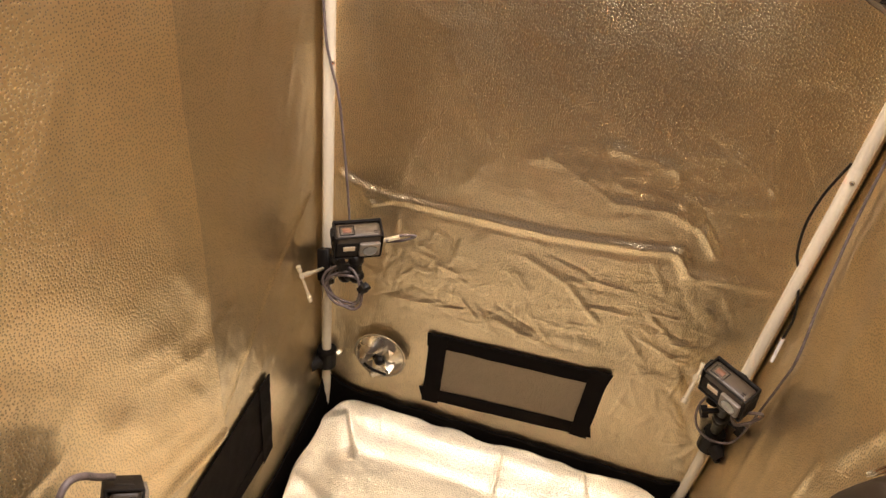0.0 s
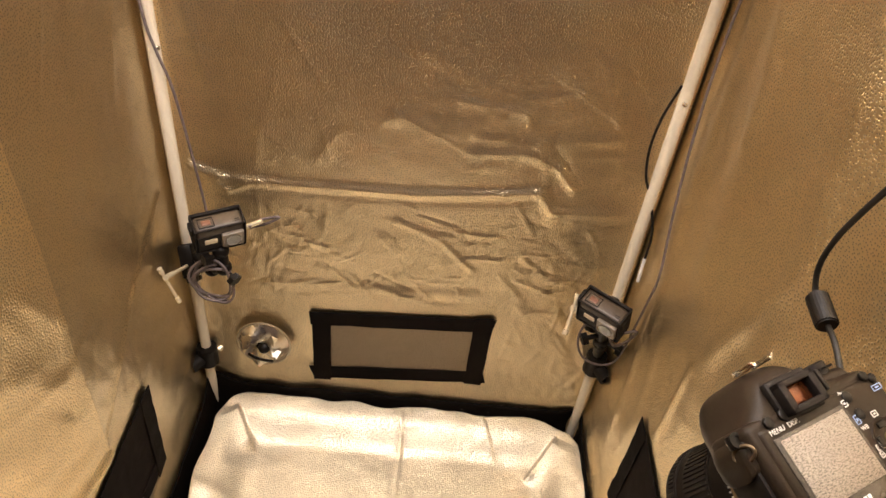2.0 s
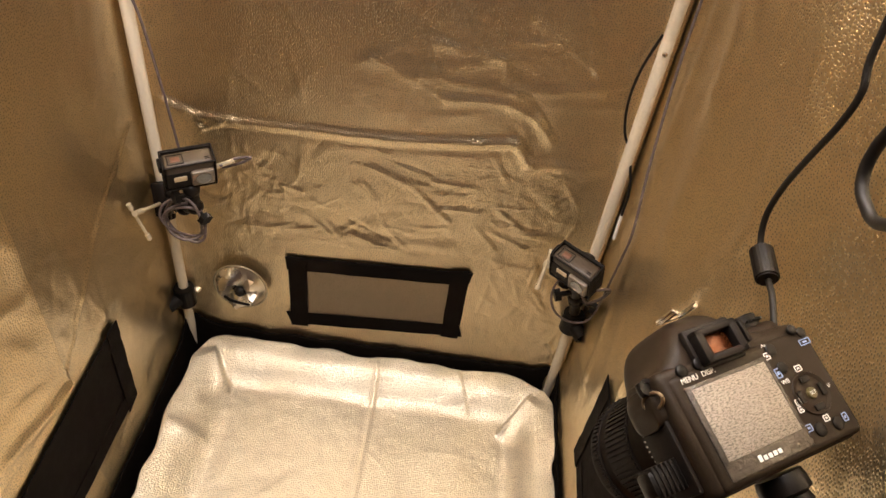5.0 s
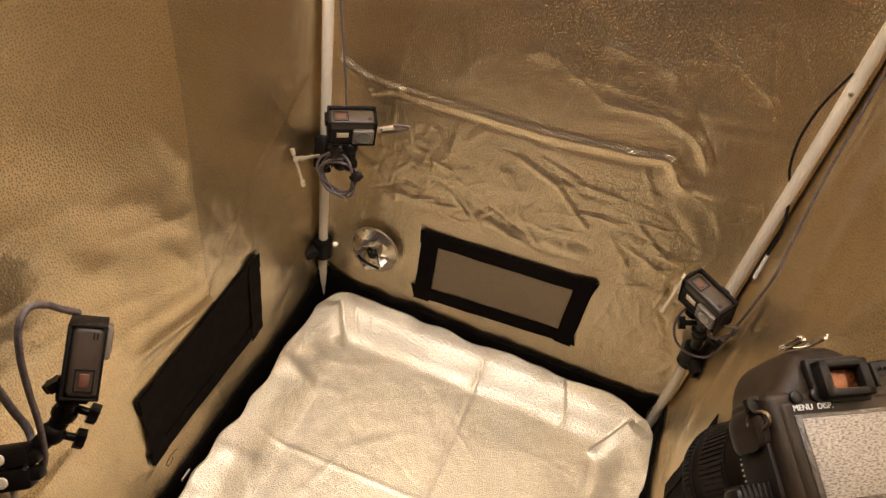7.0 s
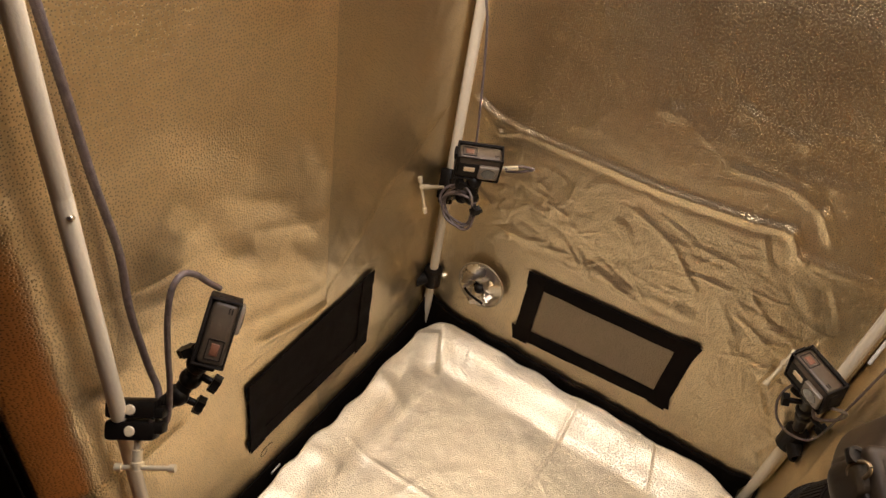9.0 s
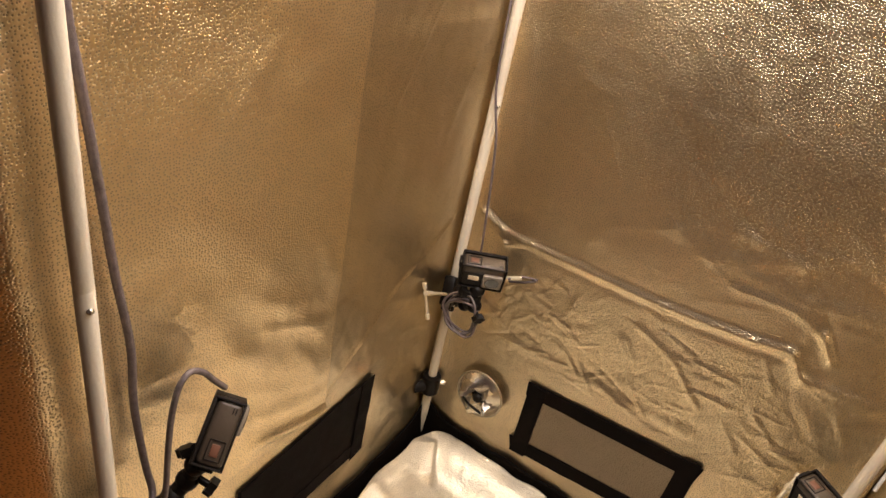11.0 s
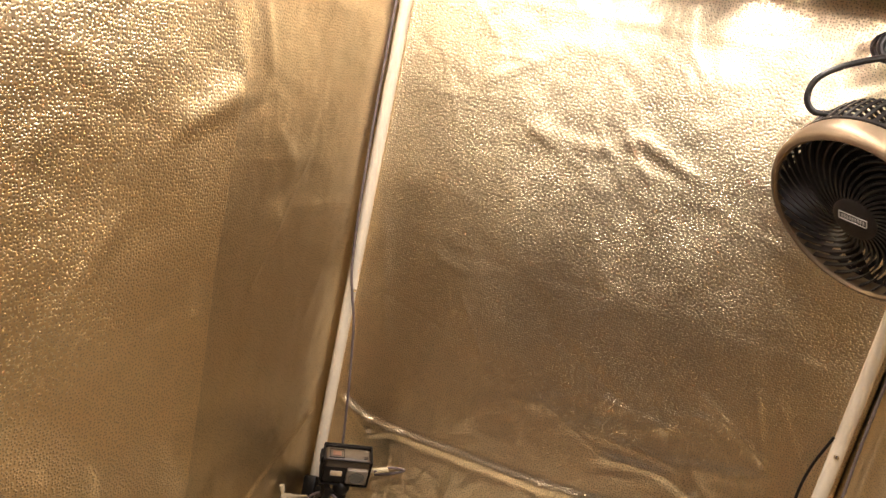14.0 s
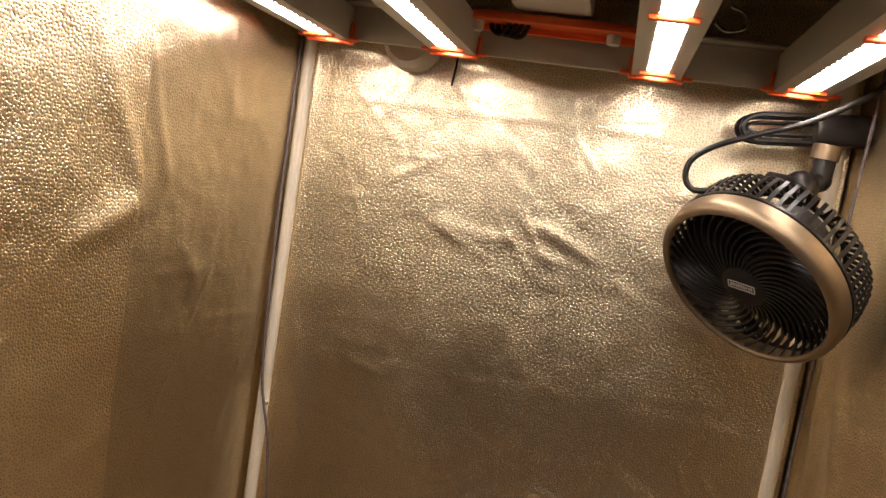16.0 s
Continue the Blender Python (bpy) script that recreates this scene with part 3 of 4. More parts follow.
for x in (0.211, 0.345):
    part("bracket_foot", lathe(bm_new(), [(0.0001, 0), (0.006, 0.0005), (0.0068, 0.003), (0.0068, 0.012)], pose(x, -0.085, 0.020), 20), DRIVER, lamp, "milky plastic foot")
a = bm_new()
block(a, (0.075, 0.16, 0.040), (0.285, -0.17, 0.062), bevel=0.003)
part("driver", a, DRIVER, lamp, "pale lamp driver box")
a = bm_new()
for k in range(4):
    tube(a, [(0.222 + k * 0.007, -0.075, 0.036), (0.226 + k * 0.007, -0.078, 0.024 - k * 0.001), (0.236 + k * 0.007, -0.080, 0.021), (0.246 + k * 0.006, -0.090, 0.034)], 0.0024)
part("lead", a, CORD, lamp, "bundled black lead")
for x in (0.14, 0.44):
    for y in (-0.13, -0.47):
        part("hanger_hook", tube(bm_new(), [(x, y, 0.055), (x + 0.012, y, 0.050), (x + 0.014, y, 0.038), (x, y, 0.034), (x - 0.010, y, 0.040)], 0.0013), STEEL, lamp)
        part("hanger_wire", tube(bm_new(), [(x, y, 0.055), (x + 0.02, y - 0.01, 0.11), (x + 0.03, y - 0.01, 0.163)], 0.0007, 6), STEEL, lamp)

# white vent cuff and a loose black lead on the wall behind the lamp
a = bm_new()
lathe(a, [(0.0001, 0.026), (0.024, 0.026), (0.030, 0.020), (0.032, 0.0), (0.030, -0.012)], pose(0.125, -0.004, 1.052) @ Matrix.Rotation(radians(90), 4, "X"), 40)
solid("vent_cuff", a, material("dull_cuff", (0.42, 0.36, 0.27), 0.5), "round off-white vent cuff on the tent wall", "vent")
solid("loose_lead", tube(bm_new(), [(0.176, 0.004, 1.06), (0.175, 0.001, 1.03), (0.173, 0.003, 1.012)], 0.0013), CORD, "short black lead against the silver wall", "cable")

# ---- taped windows ----
def strip(a, b, width, place, lift, seed):
    """A strip of cloth tape with torn ends, laid on a wall plane."""
    r = random.Random(seed)
    a, b = Vector(a), Vector(b)
    d = (b - a).normalized()
    s = Vector((-d.y, d.x)) * width / 2
    n = 14
    left, right = [], []
    for i in range(n + 1):
        c = a.lerp(b, i / n)
        w = 1 + r.uniform(-0.03, 0.03)
        jag = d * (r.uniform(-0.003, 0.003) if i in (0, n) else 0)
        left.append(c + s * w + jag)
        right.append(c - s * w - jag)
    bm = bm_new()
    top = [[bm.verts.new(place(p, lift + 0.0004 * math.sin(i * 1.3 + seed))) for i, p in enumerate(q)] for q in (left, right)]
    low = [[bm.verts.new(place(p, lift - 0.0008)) for p in q] for q in (left, right)]
    for i in range(n):
        bm.faces.new((top[0][i], top[0][i + 1], top[1][i + 1], top[1][i]))
        bm.faces.new((low[0][i], low[1][i], low[1][i + 1], low[0][i + 1]))
        for t, l in zip(top, low):
            bm.faces.new((t[i], l[i], l[i + 1], t[i + 1]))
    for i in (0, n):
        bm.faces.new((top[0][i], top[1][i], low[1][i], low[0][i]))
    return bm


def window(name, place, tl, tr, br, bl, film, label, seed):
    """A panel framed by four overlapping strips of tape, given in wall coordinates."""
    t = thing(name, Matrix(), label, "window", "", "structure")
    c = [Vector(p) for p in (tl, tr, br, bl)]
    bm = bm_new()
    grid = []
    for j in range(13):
        row = []
        for i in range(25):
            p = c[0].lerp(c[1], i / 24).lerp(c[3].lerp(c[2], i / 24), j / 12)
            row.append(bm.verts.new(place(p, 0.0020 + 0.0012 * noise.noise((p.x * 42, p.y * 34, seed)))))
        grid.append(row)
    for j in range(12):
        for i in range(24):
            bm.faces.new((grid[j][i], grid[j][i + 1], grid[j + 1][i + 1], grid[j + 1][i]))
    uv = bm.loops.layers.uv.new("cloth")
    for f in bm.faces:
        for loop in f.loops:
            loop[uv].uv = (loop.vert.co.x + loop.vert.co.y, loop.vert.co.z)
    part("pane", bm, film, t)
    w = 0.027
    over = 0.010
    runs = [(c[0], c[1], 0.0030), (c[3], c[2], 0.0030), (c[0], c[3], 0.0042), (c[1], c[2], 0.0042)]
    for k, (a, b, lift) in enumerate(runs):
        d = (b - a).normalized() * over
        part("tape_strip", strip(a - d * (1.7 if k != 2 else 1.2), b + d * 1.6, w, place, lift, seed + k), TAPE, t)
    return t


window("window_1", lambda p, h: Vector((p.x, 0.0135 - h, p.y)), (0.172, 0.193), (0.408, 0.209), (0.407, 0.094), (0.172, 0.073), MESH_FILM,
       "grey film vent window framed with black cloth tape", 51)
window("window_2", lambda p, h: Vector((-0.0135 + h, p.x, p.y)), (-0.405, 0.213), (-0.182, 0.220), (-0.185, 0.098), (-0.408, 0.103), TAPE,
       "black vent window taped over on the silver wall", 61)
window("window_3", lambda p, h: Vector((W + 0.0155 - h, p.x, p.y)), (-0.195, 0.262), (-0.42, 0.250), (-0.42, 0.115), (-0.190, 0.120), TAPE,
       "black vent window taped over on the silver wall", 71)

# ---- crumpled cable port ----
port = thing("cable_port", pose(0.086, 0.006, 0.135), "crumpled silver drawstring cable port in the wall", "cable port")
bm = bm_new()
rings = []
r2 = random.Random(11)
for j in range(6):
    row, f = [], j / 5
    for k in range(28):
        a = 2 * math.pi * k / 28
        saw = (a * 5 / (2 * math.pi) + 0.35 * f + 0.12 * math.sin(2 * a)) % 1
        tooth = saw / 0.78 if saw < 0.78 else (1 - saw) / 0.22
        r = 0.0400 * (1 - f) + (0.009 + 0.007 * tooth) * f
        out = -0.003 - 0.012 * math.sin(f * math.pi * 0.7) - 0.017 * (tooth - 0.4) * math.sin(f * math.pi * 0.85) + r2.uniform(-0.0012, 0.0012) * f
        row.append(bm.verts.new((r * math.cos(a + 0.25 * f) * 0.95, out, r * math.sin(a + 0.25 * f) * 1.07)))
    rings.append(row)
for p, q in zip(rings, rings[1:]):
    for k in range(28):
        bm.faces.new((p[k], p[(k + 1) % 28], q[(k + 1) % 28], q[k]))
bmesh.ops.triangulate(bm, faces=bm.faces[:])
bmesh.ops.solidify(bm, geom=bm.faces[:], thickness=0.0005)
part("sleeve", bm, CRINKLE, port, "crinkled bright silver sleeve")
bm = bm_new()
tube(bm, [(0.0395 * math.cos(a), -0.003, 0.0435 * math.sin(a)) for a in np.linspace(0, 2 * math.pi, 25)], 0.0016)
part("seam", bm, material("silver_seam", (0.55, 0.48, 0.36), 0.4, 0.8), port)
bm = bm_new()
lathe(bm, [(0.0001, 0.004), (0.0135, 0.003), (0.0145, -0.004)], pose(0.002, -0.004, 0.001, 90), 24)
ball(bm, (0.003, -0.014, 0.003), 0.0085)
tube(bm, [(-0.018, -0.022, -0.004), (-0.006, -0.030, -0.002), (0.006, -0.026, -0.010), (0.016, -0.020, -0.018)], 0.0022)
part("cord_lock", bm, PLASTIC, port, "black cord lock")

# ---- clamps on the poles ----
def super_clamp(m, label, reach=0.042, hub=None, bar=()):
    """Two hinged jaws round a pole; the screw runs along x, the handle along y, the bolts face z."""
    t = thing("pole_clamp", m, label, "clamp", "clamps on the tent poles")
    for name, x0, h in (("fixed_jaw", -0.0115, 0.017), ("moving_jaw", 0.0075, 0.018)):
        a = bm_new()
        block(a, (h, 0.046, 0.019), (x0, -0.001, 0), bevel=0.004, seg=2)
        block(a, (h * 0.62, 0.016, 0.015), (x0 * 0.72, 0.021, 0), bevel=0.003)
        part(name, a, PLASTIC, t)
        b = bm_new()
        lathe(b, [(0.0001, 0.0016), (0.0040, 0.0015), (0.0049, 0.0006), (0.0049, -0.002)], pose(x0, 0.000, 0.0095), 24)
        part("bolt_cap", b, STATUS, t, "pale round bolt cap")
    b = bm_new()
    lathe(b, [(0.0001, 0.0012), (0.0019, 0.001), (0.0022, -0.002)], pose(-0.002, 0.019, 0.0088), 16)
    part("pivot", b, STEEL, t)
    if hub:
        root, hub = Vector((0.012, 0.004, 0)), m.inverted() @ Vector(hub)
        way = (hub - root).normalized()
        s = bm_new()
        rod(s, root, hub - way * 0.014, 0.0024)
        rod(s, hub - way * 0.018, hub + way * 0.003, 0.0036)
        part("screw", s, BRASS, t, "polished metal clamp screw")
        h = bm_new()
        ends = [m.inverted() @ Vector(p) for p in bar]
        rod(h, *ends, 0.0020)
        for p, q in (ends, ends[::-1]):
            w = (q - p).normalized()
            rod(h, p - w * 0.003, p + w * 0.005, 0.0031)
        part("t_handle", h, BRASS, t, "polished metal T handle")
        return t
    s = bm_new()
    rod(s, (0.014, 0.004, 0), (reach - 0.012, 0.004, 0), 0.0032)
    rod(s, (reach - 0.016, 0.004, 0), (reach + 0.002, 0.004, 0), 0.0046)
    lathe(s, [(0.0034, 0.0), (0.0058, 0.001), (0.0058, 0.004), (0.0034, 0.005)], Matrix.Translation((reach - 0.006, 0.004, 0)) @ Matrix.Rotation(radians(90), 4, "Y"), 20)
    part("screw", s, BRASS, t, "polished metal clamp screw")
    h = bm_new()
    rod(h, (reach, -0.013, 0), (reach, 0.036, 0), 0.0024)
    for y0 in (-0.013, 0.036):
        rod(h, (reach, y0 - 0.003, 0), (reach, y0 + 0.003, 0), 0.0037)
    part("t_handle", h, BRASS, t, "polished metal T handle")
    return t


super_clamp(frame_of(Vector((0.438, -0.538, -0.720)), Vector((0.850, 0.509, 0.136)), Vector((0.293, -0.672, 0.680)), (0.011, -0.579, 0.362)),
            "black pole clamp with a metal T handle beside the camera")
super_clamp(frame_of(Vector((0.0, -0.85, 0.525)), Vector((0.0, -0.525, -0.85)), Vector((1, 0, 0)), (0.004, -0.014, 0.306)) @ pose(0, 0, 0, 14, 0, 0),
            "black pole clamp with a bright T handle behind the cable loops",
            hub=(0.001, -0.085, 0.341), bar=((-0.0045, -0.085, 0.352), (0.0105, -0.085, 0.303)))
super_clamp(axes_pose((0.549, -0.042, 0.312), (-0.90, -0.22, 0.36), (0.2, -0.85, 0.5)), "black pole clamp with a brass T handle in the corner")

# small pole sockets low on the back poles
def socket(x, y, z, turn, label):
    t = thing("pole_socket", pose(x, y, z, 0, 0, turn), label, "clamp", "clips low on the poles")
    a = bm_new()
    rod(a, (0, 0, -0.018), (0, 0, 0.018), 0.0155)
    bmesh.ops.bevel(a, geom=a.edges[:], offset=0.0015, segments=2, affect="EDGES")
    part("collar", a, PLASTIC, t)
    b = bm_new()
    lathe(b, [(0.0065, 0.030), (0.0105, 0.031), (0.0110, 0.028), (0.0102, 0.0), (0.0055, 0.004)], Matrix.Rotation(radians(100), 4, "Y"), 24, True)
    part("spout", b, MATTE, t)
    c = bm_new()
    rod(c, (0.010, 0.004, -0.001), (-0.024, 0.004, 0.002), 0.0025)
    rod(c, (-0.016, 0.004, 0.001), (-0.022, 0.004, 0.002), 0.0045, n=6)
    part("wing_bolt", c, BRASS, t, "small brass bolt")


socket(0.0, -0.002, 0.105, -128, "black plastic clip low on the corner pole")
socket(W, -0.002, 0.168, -60, "black plastic clip low on the corner pole under a camera")

# ---- action cameras ----
def action_camera(m, label, neck, knob_at):
    """A small square camera; x runs across its face, -y is the front, z the top. neck: world points of its jointed mount."""
    t = thing("action_camera", m, label, "camera", "action cameras in the tent")
    inv = m.inverted()
    a = bm_new()
    block(a, (0.0590, 0.0240, 0.0430), bevel=0.0052, seg=3)
    body = part("housing", a, HOUSING, t)
    f = bm_new()
    block(f, (0.0610, 0.0285, 0.0016), (0, 0.001, -0.0218), bevel=0.0007)
    for y0 in (-0.0125, 0.0145):
        block(f, (0.0610, 0.0022, 0.0018), (0, y0, 0.0218), bevel=0.0007)
    for x in (-0.0298, 0.0298):
        block(f, (0.0022, 0.0285, 0.0018), (x, 0.001, 0.0218), bevel=0.0007)
    block(f, (0.0040, 0.0150, 0.0120), (-0.0325, 0.001, 0.0130), bevel=0.0018)
    for x in (-0.0302, 0.0302):
        block(f, (0.0016, 0.0285, 0.0420), (x, 0.001, 0), bevel=0.0007)
    block(f, (0.0616, 0.0035, 0.0436), (0, 0.0140, 0), bevel=0.0014)
    part("cage_frame", f, MATTE, t, "dark rubbery cage frame")
    b = bm_new()
    for y0 in (-0.0078, 0.0058):
        block(b, (0.0185, 0.0011, 0.0016), (-0.0145, y0, 0.0216), bevel=0.0004)
    for x0 in (-0.0234, -0.0056):
        block(b, (0.0011, 0.0136, 0.0016), (x0, -0.001, 0.0216), bevel=0.0004)
    rim = part("button_surround", b, MATTE, t)
    b = bm_new()
    block(b, (0.0110, 0.0076, 0.0018), (-0.0145, -0.001, 0.0215), bevel=0.0008)
    part("shutter_button", b, AMBER, rim, "dull reddish shutter button")
    b = bm_new()
    for k in range(2):
        for j in range(2):
            block(b, (0.0050, 0.0010, 0.0006), (0.0215 + 0.0006 * j, -0.004 - 0.0026 * k, 0.0216))
    part("microphone_slots", b, PLASTIC, t)
    b = bm_new()
    block(b, (0.0560, 0.0016, 0.0260), (0, -0.0122, -0.004), bevel=0.0007)
    face = part("front_plate", b, MATTE, t)
    b = bm_new()
    block(b, (0.0150, 0.0010, 0.0085), (-0.0120, -0.0132, -0.001), bevel=0.0004)
    part("status_screen", b, STATUS, face, "pale lit status screen")
    b = bm_new()
    block(b, (0.0270, 0.0060, 0.0250), (0.0140, -0.0145, -0.002), bevel=0.0022)
    lens = part("lens_cover", b, GREY, t, "grey square lens cover")
    b = bm_new()
    lathe(b, [(0.0001, 0.0008), (0.0092, 0.0008), (0.0098, 0.0)], Matrix.Translation((0.0140, -0.0172, -0.002)) @ Matrix.Rotation(radians(90), 4, "X"), 28)
    part("lens_glass", b, GLASS_DARK, lens)
    b = bm_new()
    block(b, (0.0030, 0.0150, 0.0240), (0.0305, 0.001, 0), bevel=0.0012)
    part("side_door", b, MATTE, t)
    b = bm_new()
    for y in (-0.0055, 0.0, 0.0055):
        block(b, (0.0150, 0.0030, 0.0150), (0, y, -0.0280), bevel=0.0012)
    part("mount_fingers", b, PLASTIC, t)
    pts = [inv @ Vector(p) for p in neck]
    b = bm_new()
    for p, q in zip(pts, pts[1:]):
        rod(b, p, q, 0.0085, 0.0075, 18)
    for p in pts[:-1]:
        ball(b, p, 0.0108)
    part("ball_arm", b, PLASTIC, t, "glossy black jointed arm")
    for p, dirn in knob_at:
        k = bm_new()
        p, dirn = inv @ Vector(p), (inv.to_3x3() @ Vector(dirn)).normalized()
        rod(k, p, p + dirn * 0.016, 0.0035)
        q = p + dirn * 0.020
        mm = Matrix.Translation(q) @ dirn.to_track_quat("Z", "Y").to_matrix().to_4x4()
        ring = [(0.0068 if i % 2 else 0.0092) for i in range(12)]
        vs = [[k.verts.new(mm @ Vector((r * math.cos(i * math.pi / 6), r * math.sin(i * math.pi / 6), h))) for i, r in enumerate(ring)] for h in (-0.004, 0.004)]
        k.faces.new(vs[0][::-1])
        k.faces.new(vs[1])
        for i in range(12):
            k.faces.new((vs[0][i], vs[0][(i + 1) % 12], vs[1][(i + 1) % 12], vs[1][i]))
        part("thumb_knob", k, PLASTIC, t)
    return t


cam_l = frame_of(Vector((0.862, 0.507, 0.0)), Vector((-0.507, 0.862, 0.0)), Vector((0, 0, 1)), (0.0580, -0.044, 0.389)) @ pose(0, 0, 0, 14, 0, 0)
action_camera(cam_l, "charcoal action camera facing the tent, clamped on the corner pole",
              [(0.058, -0.046, 0.358), (0.060, -0.048, 0.332), (0.040, -0.035, 0.316), (0.014, -0.016, 0.318)], [((0.060, -0.048, 0.330), (0.7, -0.5, -0.3)), ((0.058, -0.046, 0.352), (-0.6, -0.6, 0.1))])
cam_r = frame_of(Vector((0.79, -0.613, 0.0)), Vector((0.613, 0.79, 0.0)), Vector((0, 0, 1)), (0.544, -0.071, 0.336)) @ pose(0, 0, 0, 16, 0, 0)
action_camera(cam_r, "charcoal action camera facing the middle, clamped on the corner pole",
              [(0.553, -0.060, 0.302), (0.560, -0.050, 0.268), (0.568, -0.030, 0.240), (0.576, -0.012, 0.200)], [((0.552, -0.058, 0.285), (-0.8, -0.2, -0.2)), ((0.572, -0.040, 0.255), (0.7, -0.5, -0.1))])
top, wide = Vector((0.505, -0.424, 0.752)).normalized(), Vector((-0.19, 0.654, 0.728)).normalized()
cam_n = axes_pose(Vector((0.046, -0.503, 0.444)) - top * 0.018, wide, top)
action_camera(cam_n, "charcoal action camera mounted upright near the tent door",
              [(0.030, -0.517, 0.398), (0.026, -0.524, 0.380), (0.022, -0.538, 0.366), (0.015, -0.552, 0.358)],
              [((0.028, -0.519, 0.384), (0.65, 0.25, -0.35)), ((0.030, -0.520, 0.392), (-0.5, 0.1, 0.7)), ((0.022, -0.536, 0.362), (0.7, 0.35, -0.4))])

# ---- braided camera leads ----
def lead(points, r, label, ribs=0.10, steps=24, mat=BRAID):
    return solid("camera_lead", tube(bm_new(), points, r, 10, steps, ribs), mat, label, "cable", "", "camera leads")


lead([(0.028, -0.482, 0.468), (0.030, -0.496, 0.488), (0.030, -0.508, 0.506), (0.030, -0.521, 0.516), (0.030, -0.533, 0.508), (0.030, -0.541, 0.482), (0.030, -0.546, 0.445),
      (0.030, -0.550, 0.400), (0.030, -0.556, 0.366), (0.028, -0.560, 0.352), (0.022, -0.556, 0.352), (0.010, -0.550, 0.362)], 0.0026, "grey braided lead arching from the camera to its clamp")
lead([(0.012, -0.552, 0.356), (0.004, -0.545, 0.370), (-0.002, -0.546, 0.400), (-0.004, -0.551, 0.475), (-0.004, -0.550, 0.540), (-0.004, -0.558, 0.615), (-0.004, -0.563, 0.680),
      (-0.003, -0.570, 0.760), (-0.003, -0.575, 0.830), (-0.003, -0.572, 1.0), (-0.003, -0.570, 1.195)], 0.0032, "dark braided lead hanging along the door pole", steps=30)
loop = [(0.092, -0.030, 0.388), (0.108, -0.022, 0.396), (0.128, -0.020, 0.400), (0.112, -0.020, 0.388), (0.088, -0.012, 0.372)]
lead(loop, 0.0018, "thin grey lead looping out of the camera side", 0.04, 12)
bm = bm_new()
rod(bm, (0.087, -0.029, 0.386), (0.108, -0.024, 0.395), 0.0030)
solid("lead_plug", bm, BRASS, "slim metal plug in the camera side", "plug")
coil = []
for k in range(46):
    a = k * 2 * math.pi / 12 + 0.4
    w = 1 + 0.10 * math.sin(k * 0.61)
    coil.append((0.047 + 0.025 * w * math.cos(a) + 0.004 * math.sin(k), -0.055 + 0.006 * math.sin(k * 0.9), 0.312 + 0.031 * w * math.sin(a) - 0.003 * math.cos(k * 0.7)))
lead(coil, 0.0018, "grey lead coiled in loops under the camera", 0.04, 6)
lead([(0.036, -0.010, 0.36), (0.030, -0.006, 0.417), (0.022, -0.006, 0.500), (0.0145, -0.0075, 0.563), (0.0055, -0.0105, 0.604), (-0.001, -0.0115, 0.64), (-0.006, -0.0110, 0.72), (-0.010, -0.008, 0.83), (-0.011, -0.006, 0.95), (-0.011, -0.005, 1.195)],
     0.0016, "grey braided lead running up the corner pole", 0.08, 30)
lead([(0.572, -0.086, 0.322), (0.590, -0.078, 0.318), (0.592, -0.070, 0.300), (0.580, -0.074, 0.290), (0.566, -0.080, 0.292), (0.558, -0.070, 0.305)], 0.0020, "grey lead bent back beside the camera", 0.04, 12)
lead([(0.536, -0.058, 0.312), (0.528, -0.056, 0.290), (0.529, -0.055, 0.262), (0.541, -0.054, 0.236), (0.562, -0.053, 0.222), (0.584, -0.052, 0.226), (0.591, -0.056, 0.256), (0.592, -0.064, 0.310),
      (0.592, -0.074, 0.370), (0.591, -0.080, 0.420), (0.590, -0.056, 0.495), (0.590, -0.034, 0.587), (0.590, -0.026, 0.680), (0.590, -0.034, 0.789), (0.590, -0.048, 0.951), (0.590, -0.06, 1.06), (0.590, -0.06, 1.195)],
     0.0015, "long grey lead looping below the camera and up the wall", 0.08, 26)
lead([(0.573, 0.004, 0.62), (0.562, 0.001, 0.58), (0.559, -0.001, 0.54), (0.566, 0.000, 0.50), (0.580, 0.000, 0.47), (0.590, -0.016, 0.43), (0.589, -0.024, 0.394)], 0.0016, "thin black draw cord behind the corner pole", 0.0, 12, CORD)
bm = bm_new()
rod(bm, (0.589, -0.024, 0.395), (0.588, -0.030, 0.361), 0.0022)
solid("cord_tip", bm, WHITE, "white plastic tip of a draw cord", "cord tip")

# ---- clip fan on the corner pole ----
face = Vector((-0.527, -0.577, -0.628)).normalized()
centre = Vector((0.492, -0.138, 0.856))
fan_m = axes_pose(centre, Vector((0.77, -0.62, -0.10)).cross(face).cross(face) * -1, face)
fan = thing("clip_fan", fan_m, "black clip-on fan with a champagne metal rim", "fan")
R0 = 0.0755
bm = bm_new()
lathe(bm, [(R0, 0.000), (R0 + 0.0018, 0.0020), (R0 + 0.0050, 0.0012), (R0 + 0.0085, -0.003), (R0 + 0.0095, -0.009), (R0 + 0.0092, -0.0180), (R0 + 0.0070, -0.0185), (R0, -0.006)], n=72, closed=True)
part("rim", bm, BRONZE, fan, "brushed champagne metal rim")
bm = bm_new()
lathe(bm, [(R0 + 0.0075, -0.0180), (R0 + 0.0098, -0.0195), (R0 + 0.0098, -0.0225), (R0 + 0.0070, -0.0230)], n=72, closed=True)
lathe(bm, [(0.050, -0.0700), (0.054, -0.0690), (0.054, -0.0730), (0.050, -0.0735)], n=60, closed=True)
cage = part("rear_ring", bm, PLASTIC, fan)
rib = bm_new()
line = [(0.0838, 0, -0.021), (0.0845, 0, -0.038), (0.0820, 0, -0.054), (0.0700, 0, -0.066), (0.0520, 0, -0.071)]
